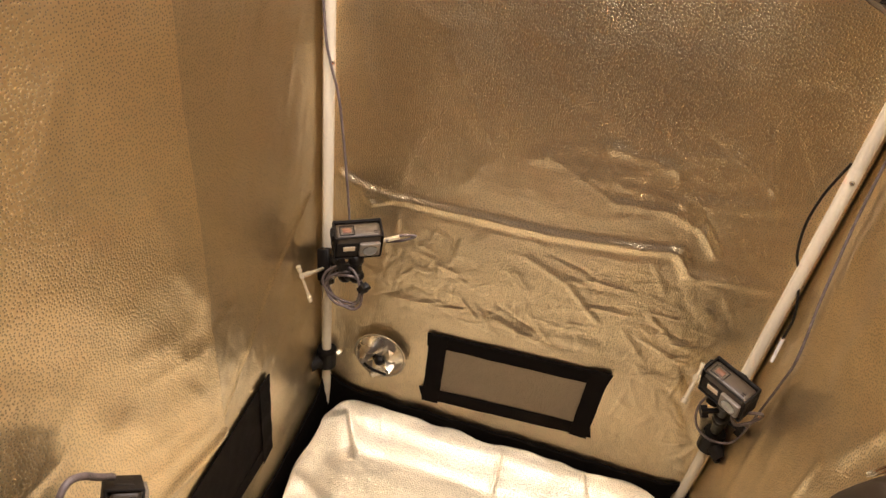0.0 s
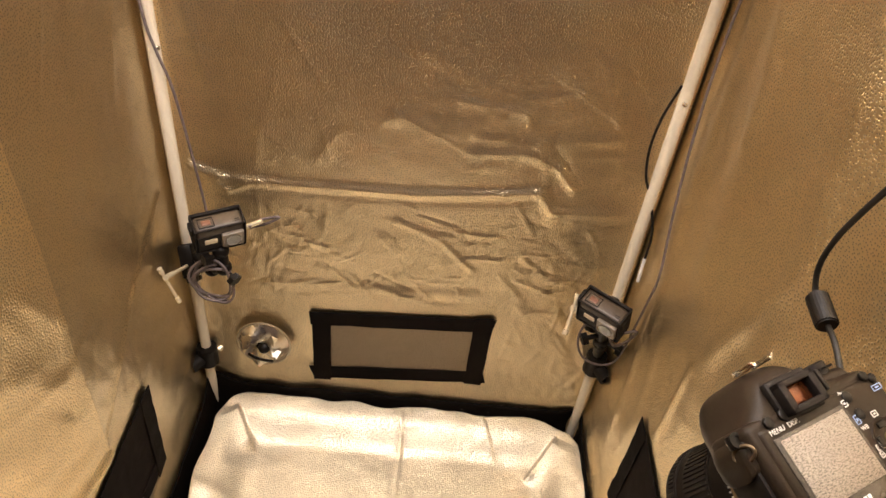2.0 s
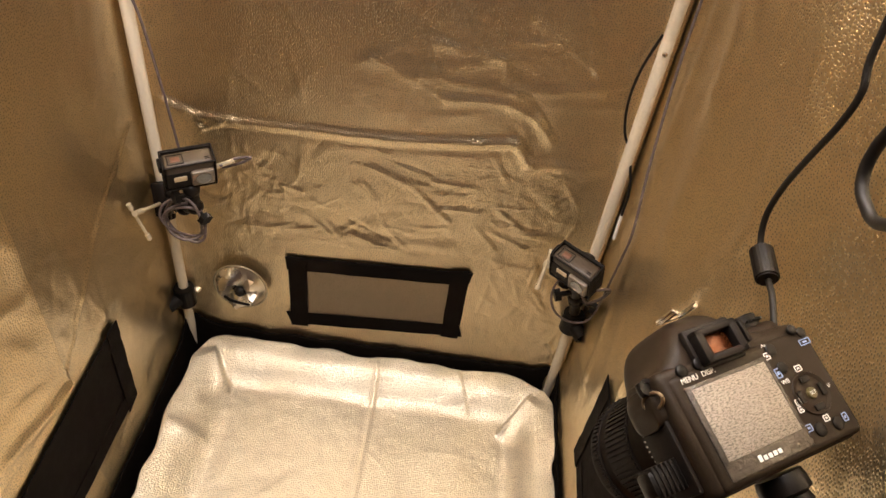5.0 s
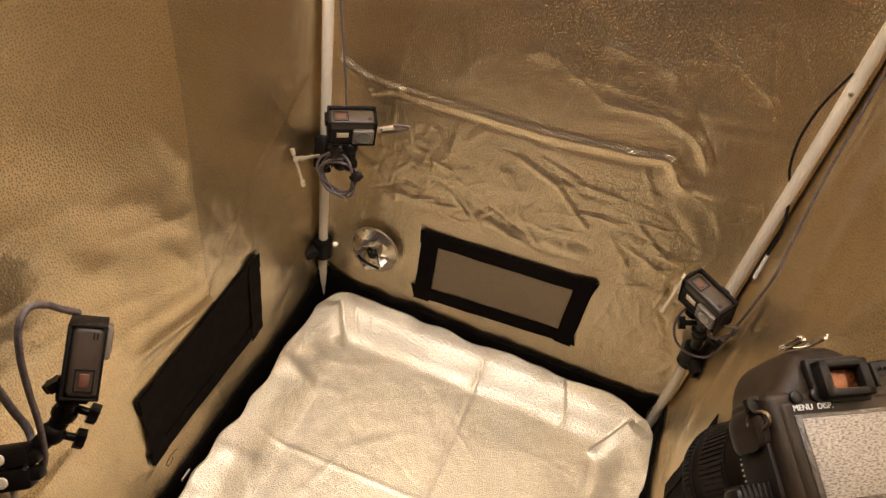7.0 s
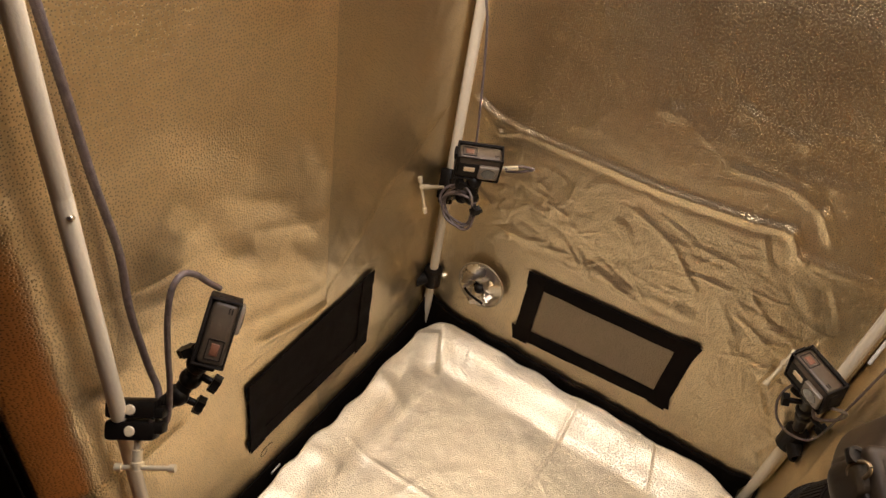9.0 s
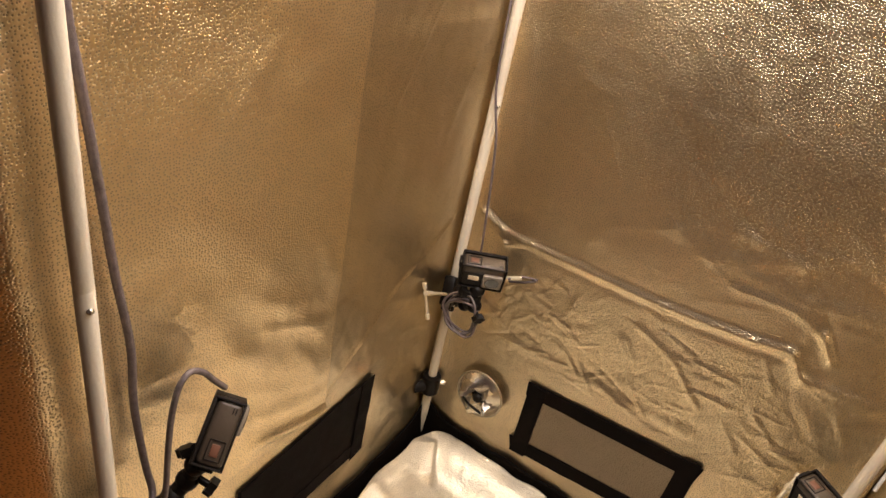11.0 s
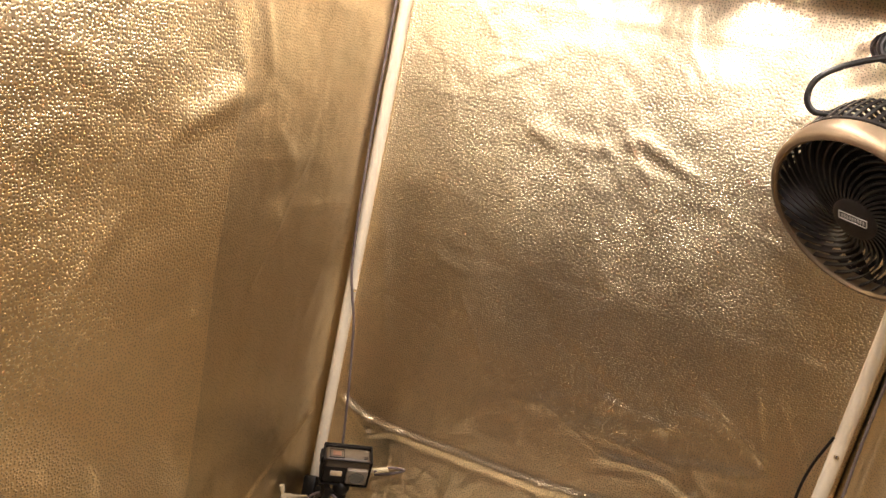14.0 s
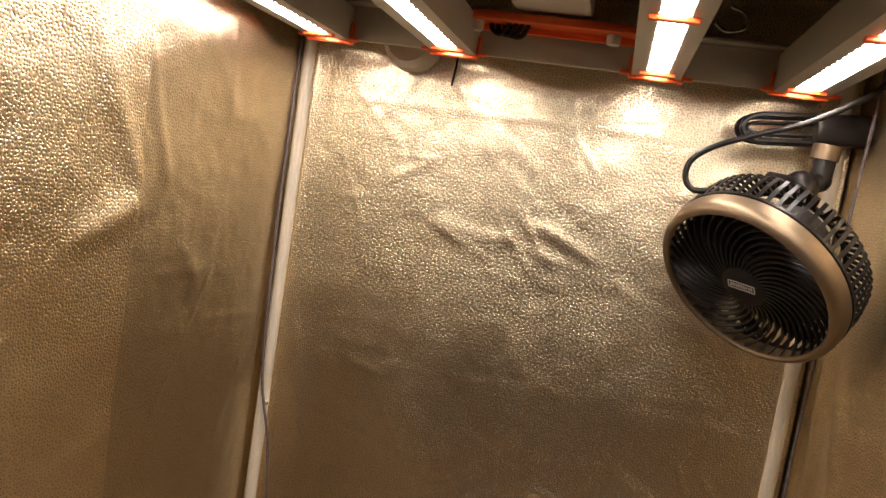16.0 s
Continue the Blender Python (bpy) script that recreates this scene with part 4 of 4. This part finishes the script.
for p, q in zip(line, line[1:]):
    d = (Vector(q) - Vector(p))
    block(rib, (0.0036, 0.0012, d.length + 0.001), m=Matrix.Translation((Vector(p) + Vector(q)) / 2) @ d.to_track_quat("Z", "Y").to_matrix().to_4x4())
rib_mesh = to_mesh("cage_rib", rib, PLASTIC)
for k in range(60):
    ob = new("cage_rib", rib_mesh)
    ob.parent, ob.matrix_basis = fan, pose(0, 0, 0, 0, 0, k * 360 / 60)
vane = bm_new()
vs = []
for i in range(15):
    f = i / 14
    r = 0.0190 + (R0 + 0.001 - 0.0190) * f
    a = -0.90 * f ** 1.15
    z = -0.0045 - 0.0035 * math.sin(f * math.pi) + 0.001
    c, t = Vector((r * math.cos(a), r * math.sin(a), z)), Vector((-math.sin(a), math.cos(a), 0))
    wv = 0.0011
    vs.append([vane.verts.new(c + t * s * wv + Vector((0, 0, h))) for s, h in ((-1, 0.0022), (1, 0.0022), (1, -0.0022), (-1, -0.0022))])
for p, q in zip(vs, vs[1:]):
    for k in range(4):
        vane.faces.new((p[k], p[(k + 1) % 4], q[(k + 1) % 4], q[k]))
vane_mesh = to_mesh("grille_vane", vane, PLASTIC)
for k in range(40):
    ob = new("grille_vane", vane_mesh)
    ob.parent, ob.matrix_basis = fan, pose(0, 0, 0, 0, 0, k * 360 / 40)
bm = bm_new()
lathe(bm, [(0.0001, 0.0005), (0.0170, 0.0002), (0.0200, -0.0015), (0.0205, -0.0060)], n=40)
hub = part("hub_cap", bm, MATTE, fan)
bm = bm_new()
for sx, sy, px, py in ((0.0250, 0.0008, 0, 0.0036), (0.0250, 0.0008, 0, -0.0036), (0.0008, 0.0066, 0.0124, 0), (0.0008, 0.0066, -0.0124, 0)):
    block(bm, (sx, sy, 0.0006), (px, py - 0.002, 0.0008))
for k in range(9):
    block(bm, (0.0014, 0.0034, 0.0006), (-0.0096 + k * 0.0024, -0.002, 0.0008))
part("badge", bm, PALE, hub, "small pale outlined badge", pose(0, 0, 0, 0, 0, 180))
blade = bm_new()
rows = []
for i in range(8):
    r = 0.018 + 0.054 * i / 7
    rows.append([blade.verts.new((r * math.cos(a), r * math.sin(a), -0.030 + 0.020 * (a - 0.35))) for a in np.linspace(0.0 + 0.08 * i, 0.75 + 0.08 * i, 8)])
for p, q in zip(rows, rows[1:]):
    for k in range(7):
        blade.faces.new((p[k], p[k + 1], q[k + 1], q[k]))
bmesh.ops.solidify(blade, geom=blade.faces[:], thickness=0.0016)
blade_mesh = to_mesh("blade", blade, PLASTIC)
for k in range(7):
    ob = new("blade", blade_mesh)
    ob.parent, ob.matrix_basis = fan, pose(0, 0, 0, 0, 0, k * 360 / 7)
bm = bm_new()
lathe(bm, [(0.0001, -0.094), (0.022, -0.093), (0.030, -0.088), (0.033, -0.070), (0.033, -0.045), (0.018, -0.040), (0.0001, -0.036)], n=40)
part("motor_housing", bm, MATTE, fan)
inv = fan_m.inverted()
bm = bm_new()
arm = [Vector(p) for p in ((0.528, -0.085, 0.938), (0.538, -0.062, 0.952), (0.556, -0.050, 0.962), (0.558, -0.047, 0.990))]
for p, q in zip(arm, arm[1:]):
    rod(bm, inv @ p, inv @ q, 0.0105, 0.0105, 20)
ball(bm, inv @ arm[1], 0.0165)
ball(bm, inv @ arm[2], 0.0112)
part("swivel_arm", bm, PLASTIC, fan)
bm = bm_new()
rod(bm, inv @ Vector((0.524, -0.075, 0.950)), inv @ Vector((0.506, -0.082, 0.951)), 0.0115, 0.0115, 14)
part("swivel_knob", bm, PLASTIC, fan)
bm = bm_new()
rod(bm, inv @ Vector((0.557, -0.047, 0.982)), inv @ Vector((0.558, -0.047, 0.996)), 0.0128, 0.0128, 28)
part("arm_collar", bm, BRONZE, fan, "champagne metal collar")
bm = bm_new()
cm = inv @ axes_pose(Vector((0.565, -0.030, 1.012)), (0.98, 0.12, 0.10), (0, 0, 1))
block(bm, (0.070, 0.040, 0.030), (0.012, 0, 0), cm, 0.005)
part("clip_body", bm, PLASTIC, fan)
for y in (-0.009, 0.009):
    bm = bm_new()
    arc = [(-0.012, y, 0.0125), (-0.045, y, 0.0125), (-0.072, y, 0.0120), (-0.084, y, 0.0080), (-0.088, y, 0.0), (-0.084, y, -0.0080), (-0.072, y, -0.0120), (-0.045, y, -0.0125), (-0.012, y, -0.0125)]
    tube(bm, [cm @ Vector(p) for p in arc], 0.0031, 8, 5)
    tube(bm, [cm @ Vector((p[0] * 0.93 - 0.002, y, p[2] * 0.46)) for p in arc], 0.0016, 6, 5)
    part("clip_jaw", bm, PLASTIC, fan, "open frame clip jaw")
cord = [(0.474, -0.118, 0.934), (0.462, -0.125, 0.930), (0.452, -0.130, 0.934), (0.437, -0.130, 0.934), (0.429, -0.130, 0.944), (0.432, -0.130, 0.960), (0.451, -0.130, 0.975), (0.485, -0.128, 0.990), (0.519, -0.126, 1.004),
        (0.548, -0.128, 1.022), (0.572, -0.132, 1.043), (0.588, -0.15, 1.09), (0.590, -0.17, 1.20), (0.590, -0.17, 1.195)]
part("power_cord", tube(bm_new(), [inv @ Vector(p) for p in cord], 0.0027, 10, 12), CORD, fan, "glossy black power cord")

# ---- still camera on the door pole, pointing down ----
dm = frame_of(Vector((0.855, 0.519, -0.006)), Vector((-0.487, 0.806, 0.337)), Vector((0.180, -0.285, 0.942)), (0.5440, -0.4900, 0.6530))
dslr = thing("still_camera", dm, "black digital still camera pointing down from the door pole", "camera")
mm_ = 0.001


def mmblock(bm, x0, x1, y0, y1, z0, z1, bev=1.5, seg=2, m=None):
    return block(bm, ((x1 - x0) * mm_, (y1 - y0) * mm_, (z1 - z0) * mm_), ((x0 + x1) / 2 * mm_, (y0 + y1) / 2 * mm_, (z0 + z1) / 2 * mm_), m, bev * mm_, seg)


bm = bm_new()
mmblock(bm, -41, 64, -34, 35, -38, -1.5, 5, 3)
mmblock(bm, -36, 66, -33, 30, -12, 0, 4, 3)
mmblock(bm, 38, 66, -33, 34, -58, -8, 9, 4)
mmblock(bm, 28, 60, 24, 42, -40, -8, 6, 3)
body = part("body", bm, DSLR_SKIN, dslr)
# top cover: one sweep from the strap end over the finder hump to the dial end
bm = bm_new()
knots = ((-46, 20, -30, -10), (-44, 27, -36, -7), (-38, 33, -42, -5), (-28, 41, -54, -3), (-18, 51, -66, -2), (-9, 59, -72, -4), (2, 61, -74, -5), (14, 60, -72, -4), (22, 52, -64, -2), (30, 42, -50, -2), (42, 38, -46, -2),
         (58, 37, -46, -3), (65, 33, -42, -6), (67, 27, -36, -10))
sections = []
for q in spline([(k[0], k[1], k[2]) for k in knots], 4):
    zb = np.interp(q.x, [k[0] for k in knots], [k[3] for k in knots])
    cy, ry, cz, rz = (q.y + 8) / 2, (q.y - 8) / 2, (q.z + zb) / 2, (zb - q.z) / 2
    ring = []
    for k in range(32):
        a = 2 * math.pi * k / 32
        ca, sa = math.cos(a), math.sin(a)
        ring.append(bm.verts.new((q.x * mm_, (cy + ry * math.copysign(abs(sa) ** 0.55, sa)) * mm_, (cz + rz * math.copysign(abs(ca) ** 0.5, ca)) * mm_)))
    sections.append(ring)
for p, q in zip(sections, sections[1:]):
    for k in range(32):
        bm.faces.new((p[k], p[(k + 1) % 32], q[(k + 1) % 32], q[k]))
bm.faces.new(sections[0][::-1])
bm.faces.new(sections[-1])
part("prism_hump", bm, DSLR_SKIN, dslr)
bm = bm_new()
tube(bm, [((-43.5 + 1.5 * math.cos(t)) * mm_, (22 + 4.2 * math.sin(t)) * mm_, (-9 + 7 * math.cos(t)) * mm_) for t in np.linspace(0, 2 * math.pi, 17)], 0.0011, 8, 4)
part("strap_lug", bm, BRONZE, dslr, "worn brassy strap lug")
bm = bm_new()
mmblock(bm, -12, 17, 28, 32, -2, 8, 1.2)
mmblock(bm, -12, 17, 43, 47, -2, 8, 1.2)
mmblock(bm, -12, -6.5, 28, 47, -2, 8, 1.2)
mmblock(bm, 11.5, 17, 28, 47, -2, 8, 1.2)
mmblock(bm, -14, 19, 26, 50, -4, 1, 1.5)
eyecup = part("eyecup", bm, MATTE, dslr, "soft black rubber eyecup")
bm = bm_new()
mmblock(bm, -6.5, 11.5, 32, 43, 0, 2.2, 0.6)
# orange reflection of the finder glass, blotched into its base colour
part("viewfinder_glass", bm, material("amber_painted_glass", (0.10, 0.028, 0.008), 0.12, 0.5, 0.0, 1, 0.9, 140), eyecup, "dark glass with a painted orange gleam")
bm = bm_new()
mmblock(bm, 21, 24, 32, 45, 0, 5, 1)
part("dioptre_wheel", bm, PLASTIC, dslr)
bm = bm_new()
mmblock(bm, -29.5, 29, -29, 22, -1, 0.9, 0.8)
frame_ = part("screen_bezel", bm, material("speckled_bezel", (0.07, 0.06, 0.05), 0.2, 0.3, 0.6, 500, 0.6, 260), dslr)
bm = bm_new()
mmblock(bm, -26, 26, -19.5, 19.5, 0.4, 1.3, 0.3)
part("screen", bm, LCD, frame_, "switched-off screen reflecting the pebbled wall")
bm = bm_new()
for k in range(5):
    mmblock(bm, -9 + k * 3.4, -6.6 + k * 3.4, -25.6, -23.0 - (0.2 if k else -0.8), 1.0, 1.25, 0.05, 1)
part("maker_mark", bm, WHITE, frame_, "white maker mark")
for x, y, r in ((-25, 30.5, 3.4), (-13, 31.0, 3.4), (35, 24, 3.6), (36, 13, 3.4), (37.5, -23.5, 3.8), (50.5, -24.3, 3.6), (56, 30, 3.0), (61, 27, 3.0)):
    bm = bm_new()
    lathe(bm, [(0.0001, 1.0 * mm_), (r * 0.75 * mm_, 0.95 * mm_), (r * 0.98 * mm_, 0.5 * mm_), (r * 1.02 * mm_, -1 * mm_)], Matrix.Translation((x * mm_, y * mm_, 0.2 * mm_)), 22)
    part("button", bm, PLASTIC, dslr)
bm = bm_new()
lathe(bm, [(9.6 * mm_, 0.1 * mm_), (11.8 * mm_, 0.9 * mm_), (12.4 * mm_, 0.1 * mm_)], Matrix.Translation((45 * mm_, -5 * mm_, 0)), 36, True)
pad = part("control_pad", bm, DSLR_SKIN, dslr)
for k, (x, y) in enumerate(((45, 3), (53, -5), (45, -13), (37, -5))):
    bm = bm_new()
    mmblock(bm, -3.4, 3.4, -1.8, 1.8, 0, 1.2, 0.5)
    part("arrow_key", bm, PLASTIC, pad, "", pose(x * mm_, y * mm_, 0, 0, 0, -90 * k))
bm = bm_new()
lathe(bm, [(0.0001, 1.5 * mm_), (2.9 * mm_, 1.4 * mm_), (3.4 * mm_, 0)], Matrix.Translation((45 * mm_, -5 * mm_, 0)), 22)
key = part("set_key", bm, material("olive_key", (0.10, 0.08, 0.03), 0.4), pad)
words("lettering", "SET", 0.0028, WHITE, key, pose(0.045, -0.005, 0.00165))
words("lettering", "MENU", 0.0042, WHITE, dslr, pose(-0.0235, 0.0250, 0.0008))
words("lettering", "DISP.", 0.0042, WHITE, dslr, pose(-0.0105, 0.0250, 0.0008))
words("lettering", "AF", 0.0032, WHITE, dslr, pose(0.0580, -0.0050, 0.0003))
words("lettering", "WB", 0.0036, WHITE, dslr, pose(0.0330, 0.0055, 0.0003))
words("lettering", "Av", 0.0030, WHITE, dslr, pose(0.0318, 0.0275, 0.0003))
for x, y, w, h, mat in ((0.0305, 0.0215, 0.0035, 0.0035, WHITE), (0.0315, 0.0110, 0.0032, 0.0050, BLUE), (0.0455, 0.0095, 0.0042, 0.0030, WHITE), (0.0335, -0.0065, 0.0038, 0.0030, WHITE),
                        (0.0325, -0.0105, 0.0030, 0.0030, WHITE), (0.0450, -0.0195, 0.0036, 0.0030, WHITE), (0.0308, -0.0205, 0.0042, 0.0034, BLUE), (0.0570, -0.0228, 0.0030, 0.0042, BLUE), (0.0600, 0.0215, 0.0075, 0.0030, BLUE)):
    bm = bm_new()
    t_ = 0.0006
    for sx, sy, px, py in ((w, t_, 0, h / 2), (w, t_, 0, -h / 2), (t_, h, w / 2, 0), (t_, h, -w / 2, 0), (w * 0.4, h * 0.35, 0, 0)):
        block(bm, (sx, sy, 0.0002), (x + px, y + py, 0.0003))
    part("symbol", bm, mat, dslr)
bm = bm_new()
for x in (-4.5, 9.5):
    mmblock(bm, x - 1.4, x + 1.4, 61, 63, -24, -6, 0.4)
    mmblock(bm, x - (2.6 if x < 0 else -0.4), x + (-0.4 if x < 0 else 2.6) * 1, 63, 64.2, -24, -6, 0.3)
mmblock(bm, -8, 13, 61.5, 62.3, -24, -21, 0.3)
part("hot_shoe", bm, STEEL, dslr, "bright metal flash shoe")
bm = bm_new()
lathe(bm, [((9.2 if k % 2 else 9.8) * mm_, 0) if False else (9.6 * mm_, -4 * mm_) for k in (0,)] + [(9.6 * mm_, 4 * mm_), (8.6 * mm_, 5 * mm_), (0.0001, 5 * mm_)],
      Matrix.Translation((44 * mm_, 44 * mm_, -20 * mm_)) @ Matrix.Rotation(radians(-90), 4, "X"), 40)
for k in range(30):
    a = k * math.pi / 15
    block(bm, (0.0008, 0.0012, 0.0075), (0.044 + 0.0096 * math.cos(a), 0.044, -0.020 + 0.0096 * math.sin(a)), None)
part("mode_dial", bm, PLASTIC, dslr, "ribbed black mode dial")
for x, y in ((-43, 30), (67, 24)):
    bm = bm_new()
    mmblock(bm, x - 4, x + 4, y - 4, y + 4, -14, -9, 1.2)
    lathe(bm, [(2.6 * mm_, -0.8 * mm_), (4.6 * mm_, -0.8 * mm_), (4.6 * mm_, 0.8 * mm_), (2.6 * mm_, 0.8 * mm_)], Matrix.Translation((x * mm_, y * mm_, -9 * mm_)), 20, True)
    part("strap_lug", bm, PLASTIC, dslr)
bm = bm_new()
mmblock(bm, -43.5, -40, -28, 22, -34, -8, 1.4)
part("port_cover", bm, MATTE, dslr, "black rubber port cover")
bm = bm_new()
mmblock(bm, -62, -41, -22, -8, -30, -16, 3)
plug = part("side_plug", bm, PLASTIC, dslr, "ribbed black plug")
for k in range(6):
    part("plug_rib", mmblock(bm_new(), -59 + k * 3, -57.6 + k * 3, -23, -7, -31, -15, 0.4), MATTE, plug)
# lens: turned barrel along -z with two ribbed rings
ax = Matrix.Translation((2.5 * mm_, 1 * mm_, 0)) @ Matrix.Rotation(math.pi, 4, "X")
bm = bm_new()
lathe(bm, [(33 * mm_, 36 * mm_), (33.5 * mm_, 46 * mm_), (32 * mm_, 48 * mm_), (32 * mm_, 60 * mm_), (35 * mm_, 66 * mm_), (35 * mm_, 100 * mm_), (36 * mm_, 104 * mm_), (36 * mm_, 118 * mm_), (33 * mm_, 119 * mm_), (30 * mm_, 112 * mm_), (0.0001, 108 * mm_)], ax, 64)
barrel = part("lens", bm, PLASTIC, dslr)
bm = bm_new()
lathe(bm, [(34.4 * mm_, 47 * mm_), (34.8 * mm_, 48 * mm_), (34.8 * mm_, 50 * mm_), (34.4 * mm_, 51 * mm_)], ax, 64, True)
part("trim_ring", bm, BRONZE, barrel, "thin bronze ring")
for z0, z1, r, n in ((68, 97, 36.0, 72), (105, 114, 36.8, 80)):
    bm = bm_new()
    lathe(bm, [(r * mm_ - 0.0014, z0 * mm_), (r * mm_, z0 * mm_), (r * mm_, z1 * mm_), (r * mm_ - 0.0014, z1 * mm_)], ax, 72, True)
    for k in range(n):
        a = 2 * math.pi * k / n
        block(bm, (0.0011, 0.0017, (z1 - z0 - 3) * mm_), m=ax @ Matrix.Rotation(a, 4, "Z") @ Matrix.Translation((r * mm_ + 0.0003, 0, (z0 + z1) / 2 * mm_)))
    part("grip_ring", bm, MATTE, barrel, "ribbed rubber ring")
bm = bm_new()
for k in range(14):
    a = 0.2 + k * 0.09
    block(bm, (0.0004, 0.0010, 0.0016), m=ax @ Matrix.Rotation(a + 2.2, 4, "Z") @ Matrix.Translation((0.0330, 0, 0.054)))
part("scale_marks", bm, WHITE, barrel)
bm = bm_new()
lathe(bm, [(0.0001, -36 * mm_), (13 * mm_, -36 * mm_), (14 * mm_, -40 * mm_), (14 * mm_, -46 * mm_), (10 * mm_, -48 * mm_)], Matrix.Translation((12 * mm_, 0, -18 * mm_)) @ Matrix.Rotation(radians(-90), 4, "X"), 32)
lathe(bm, [(11 * mm_, -48 * mm_), (12 * mm_, -52 * mm_), (8 * mm_, -60 * mm_), (6 * mm_, -64 * mm_)], Matrix.Translation((12 * mm_, 0, -18 * mm_)) @ Matrix.Rotation(radians(-90), 4, "X"), 32)
mount = part("ball_head", bm, PLASTIC, dslr, "black ball head under the camera")
bm = bm_new()
p0, p1 = Vector((0.012, -0.060, -0.018)), dm.inverted() @ Vector((W - 0.004, D + 0.008, 0.625))
rod(bm, p0, p1, 0.0075)
part("arm", bm, STEEL, dslr, "bright metal arm")
bm = bm_new()
block(bm, (0.034, 0.040, 0.036), m=dm.inverted() @ pose(W, D + 0.004, 0.625), bevel=0.004)
part("pole_grip", bm, PLASTIC, dslr)
lead([(0.578, -0.432, 0.640), (0.581, -0.412, 0.644), (0.583, -0.394, 0.647), (0.584, -0.378, 0.647), (0.584, -0.352, 0.650), (0.582, -0.343, 0.668), (0.581, -0.346, 0.695), (0.580, -0.357, 0.726), (0.579, -0.370, 0.758),
      (0.578, -0.375, 0.782), (0.577, -0.367, 0.802), (0.577, -0.363, 0.86), (0.577, -0.38, 1.0), (0.58, -0.40, 1.195)], 0.0021, "glossy black cable rising from the still camera", 0.0, 14, CORD)
lead([(0.566, -0.50, 1.195), (0.564, -0.475, 1.0), (0.562, -0.452, 0.85), (0.560, -0.442, 0.803), (0.560, -0.439, 0.786), (0.560, -0.443, 0.774), (0.560, -0.454, 0.769),
      (0.560, -0.472, 0.772), (0.561, -0.495, 0.80), (0.563, -0.515, 0.88), (0.566, -0.52, 1.0), (0.566, -0.525, 1.195)], 0.0030, "thick black cable hanging in a loop by the wall", 0.0, 16, CORD)
a, b = Vector((0.5835, -0.3800, 0.647)), Vector((0.5840, -0.3540, 0.6495))
bm = bm_new()
rod(bm, a, b, 0.0078, 0.0078, 24)
bmesh.ops.bevel(bm, geom=bm.edges[:], offset=0.0012, segments=2, affect="EDGES")
solid("ferrite_choke", bm, PLASTIC, "black ferrite choke on the camera cable", "ferrite choke")
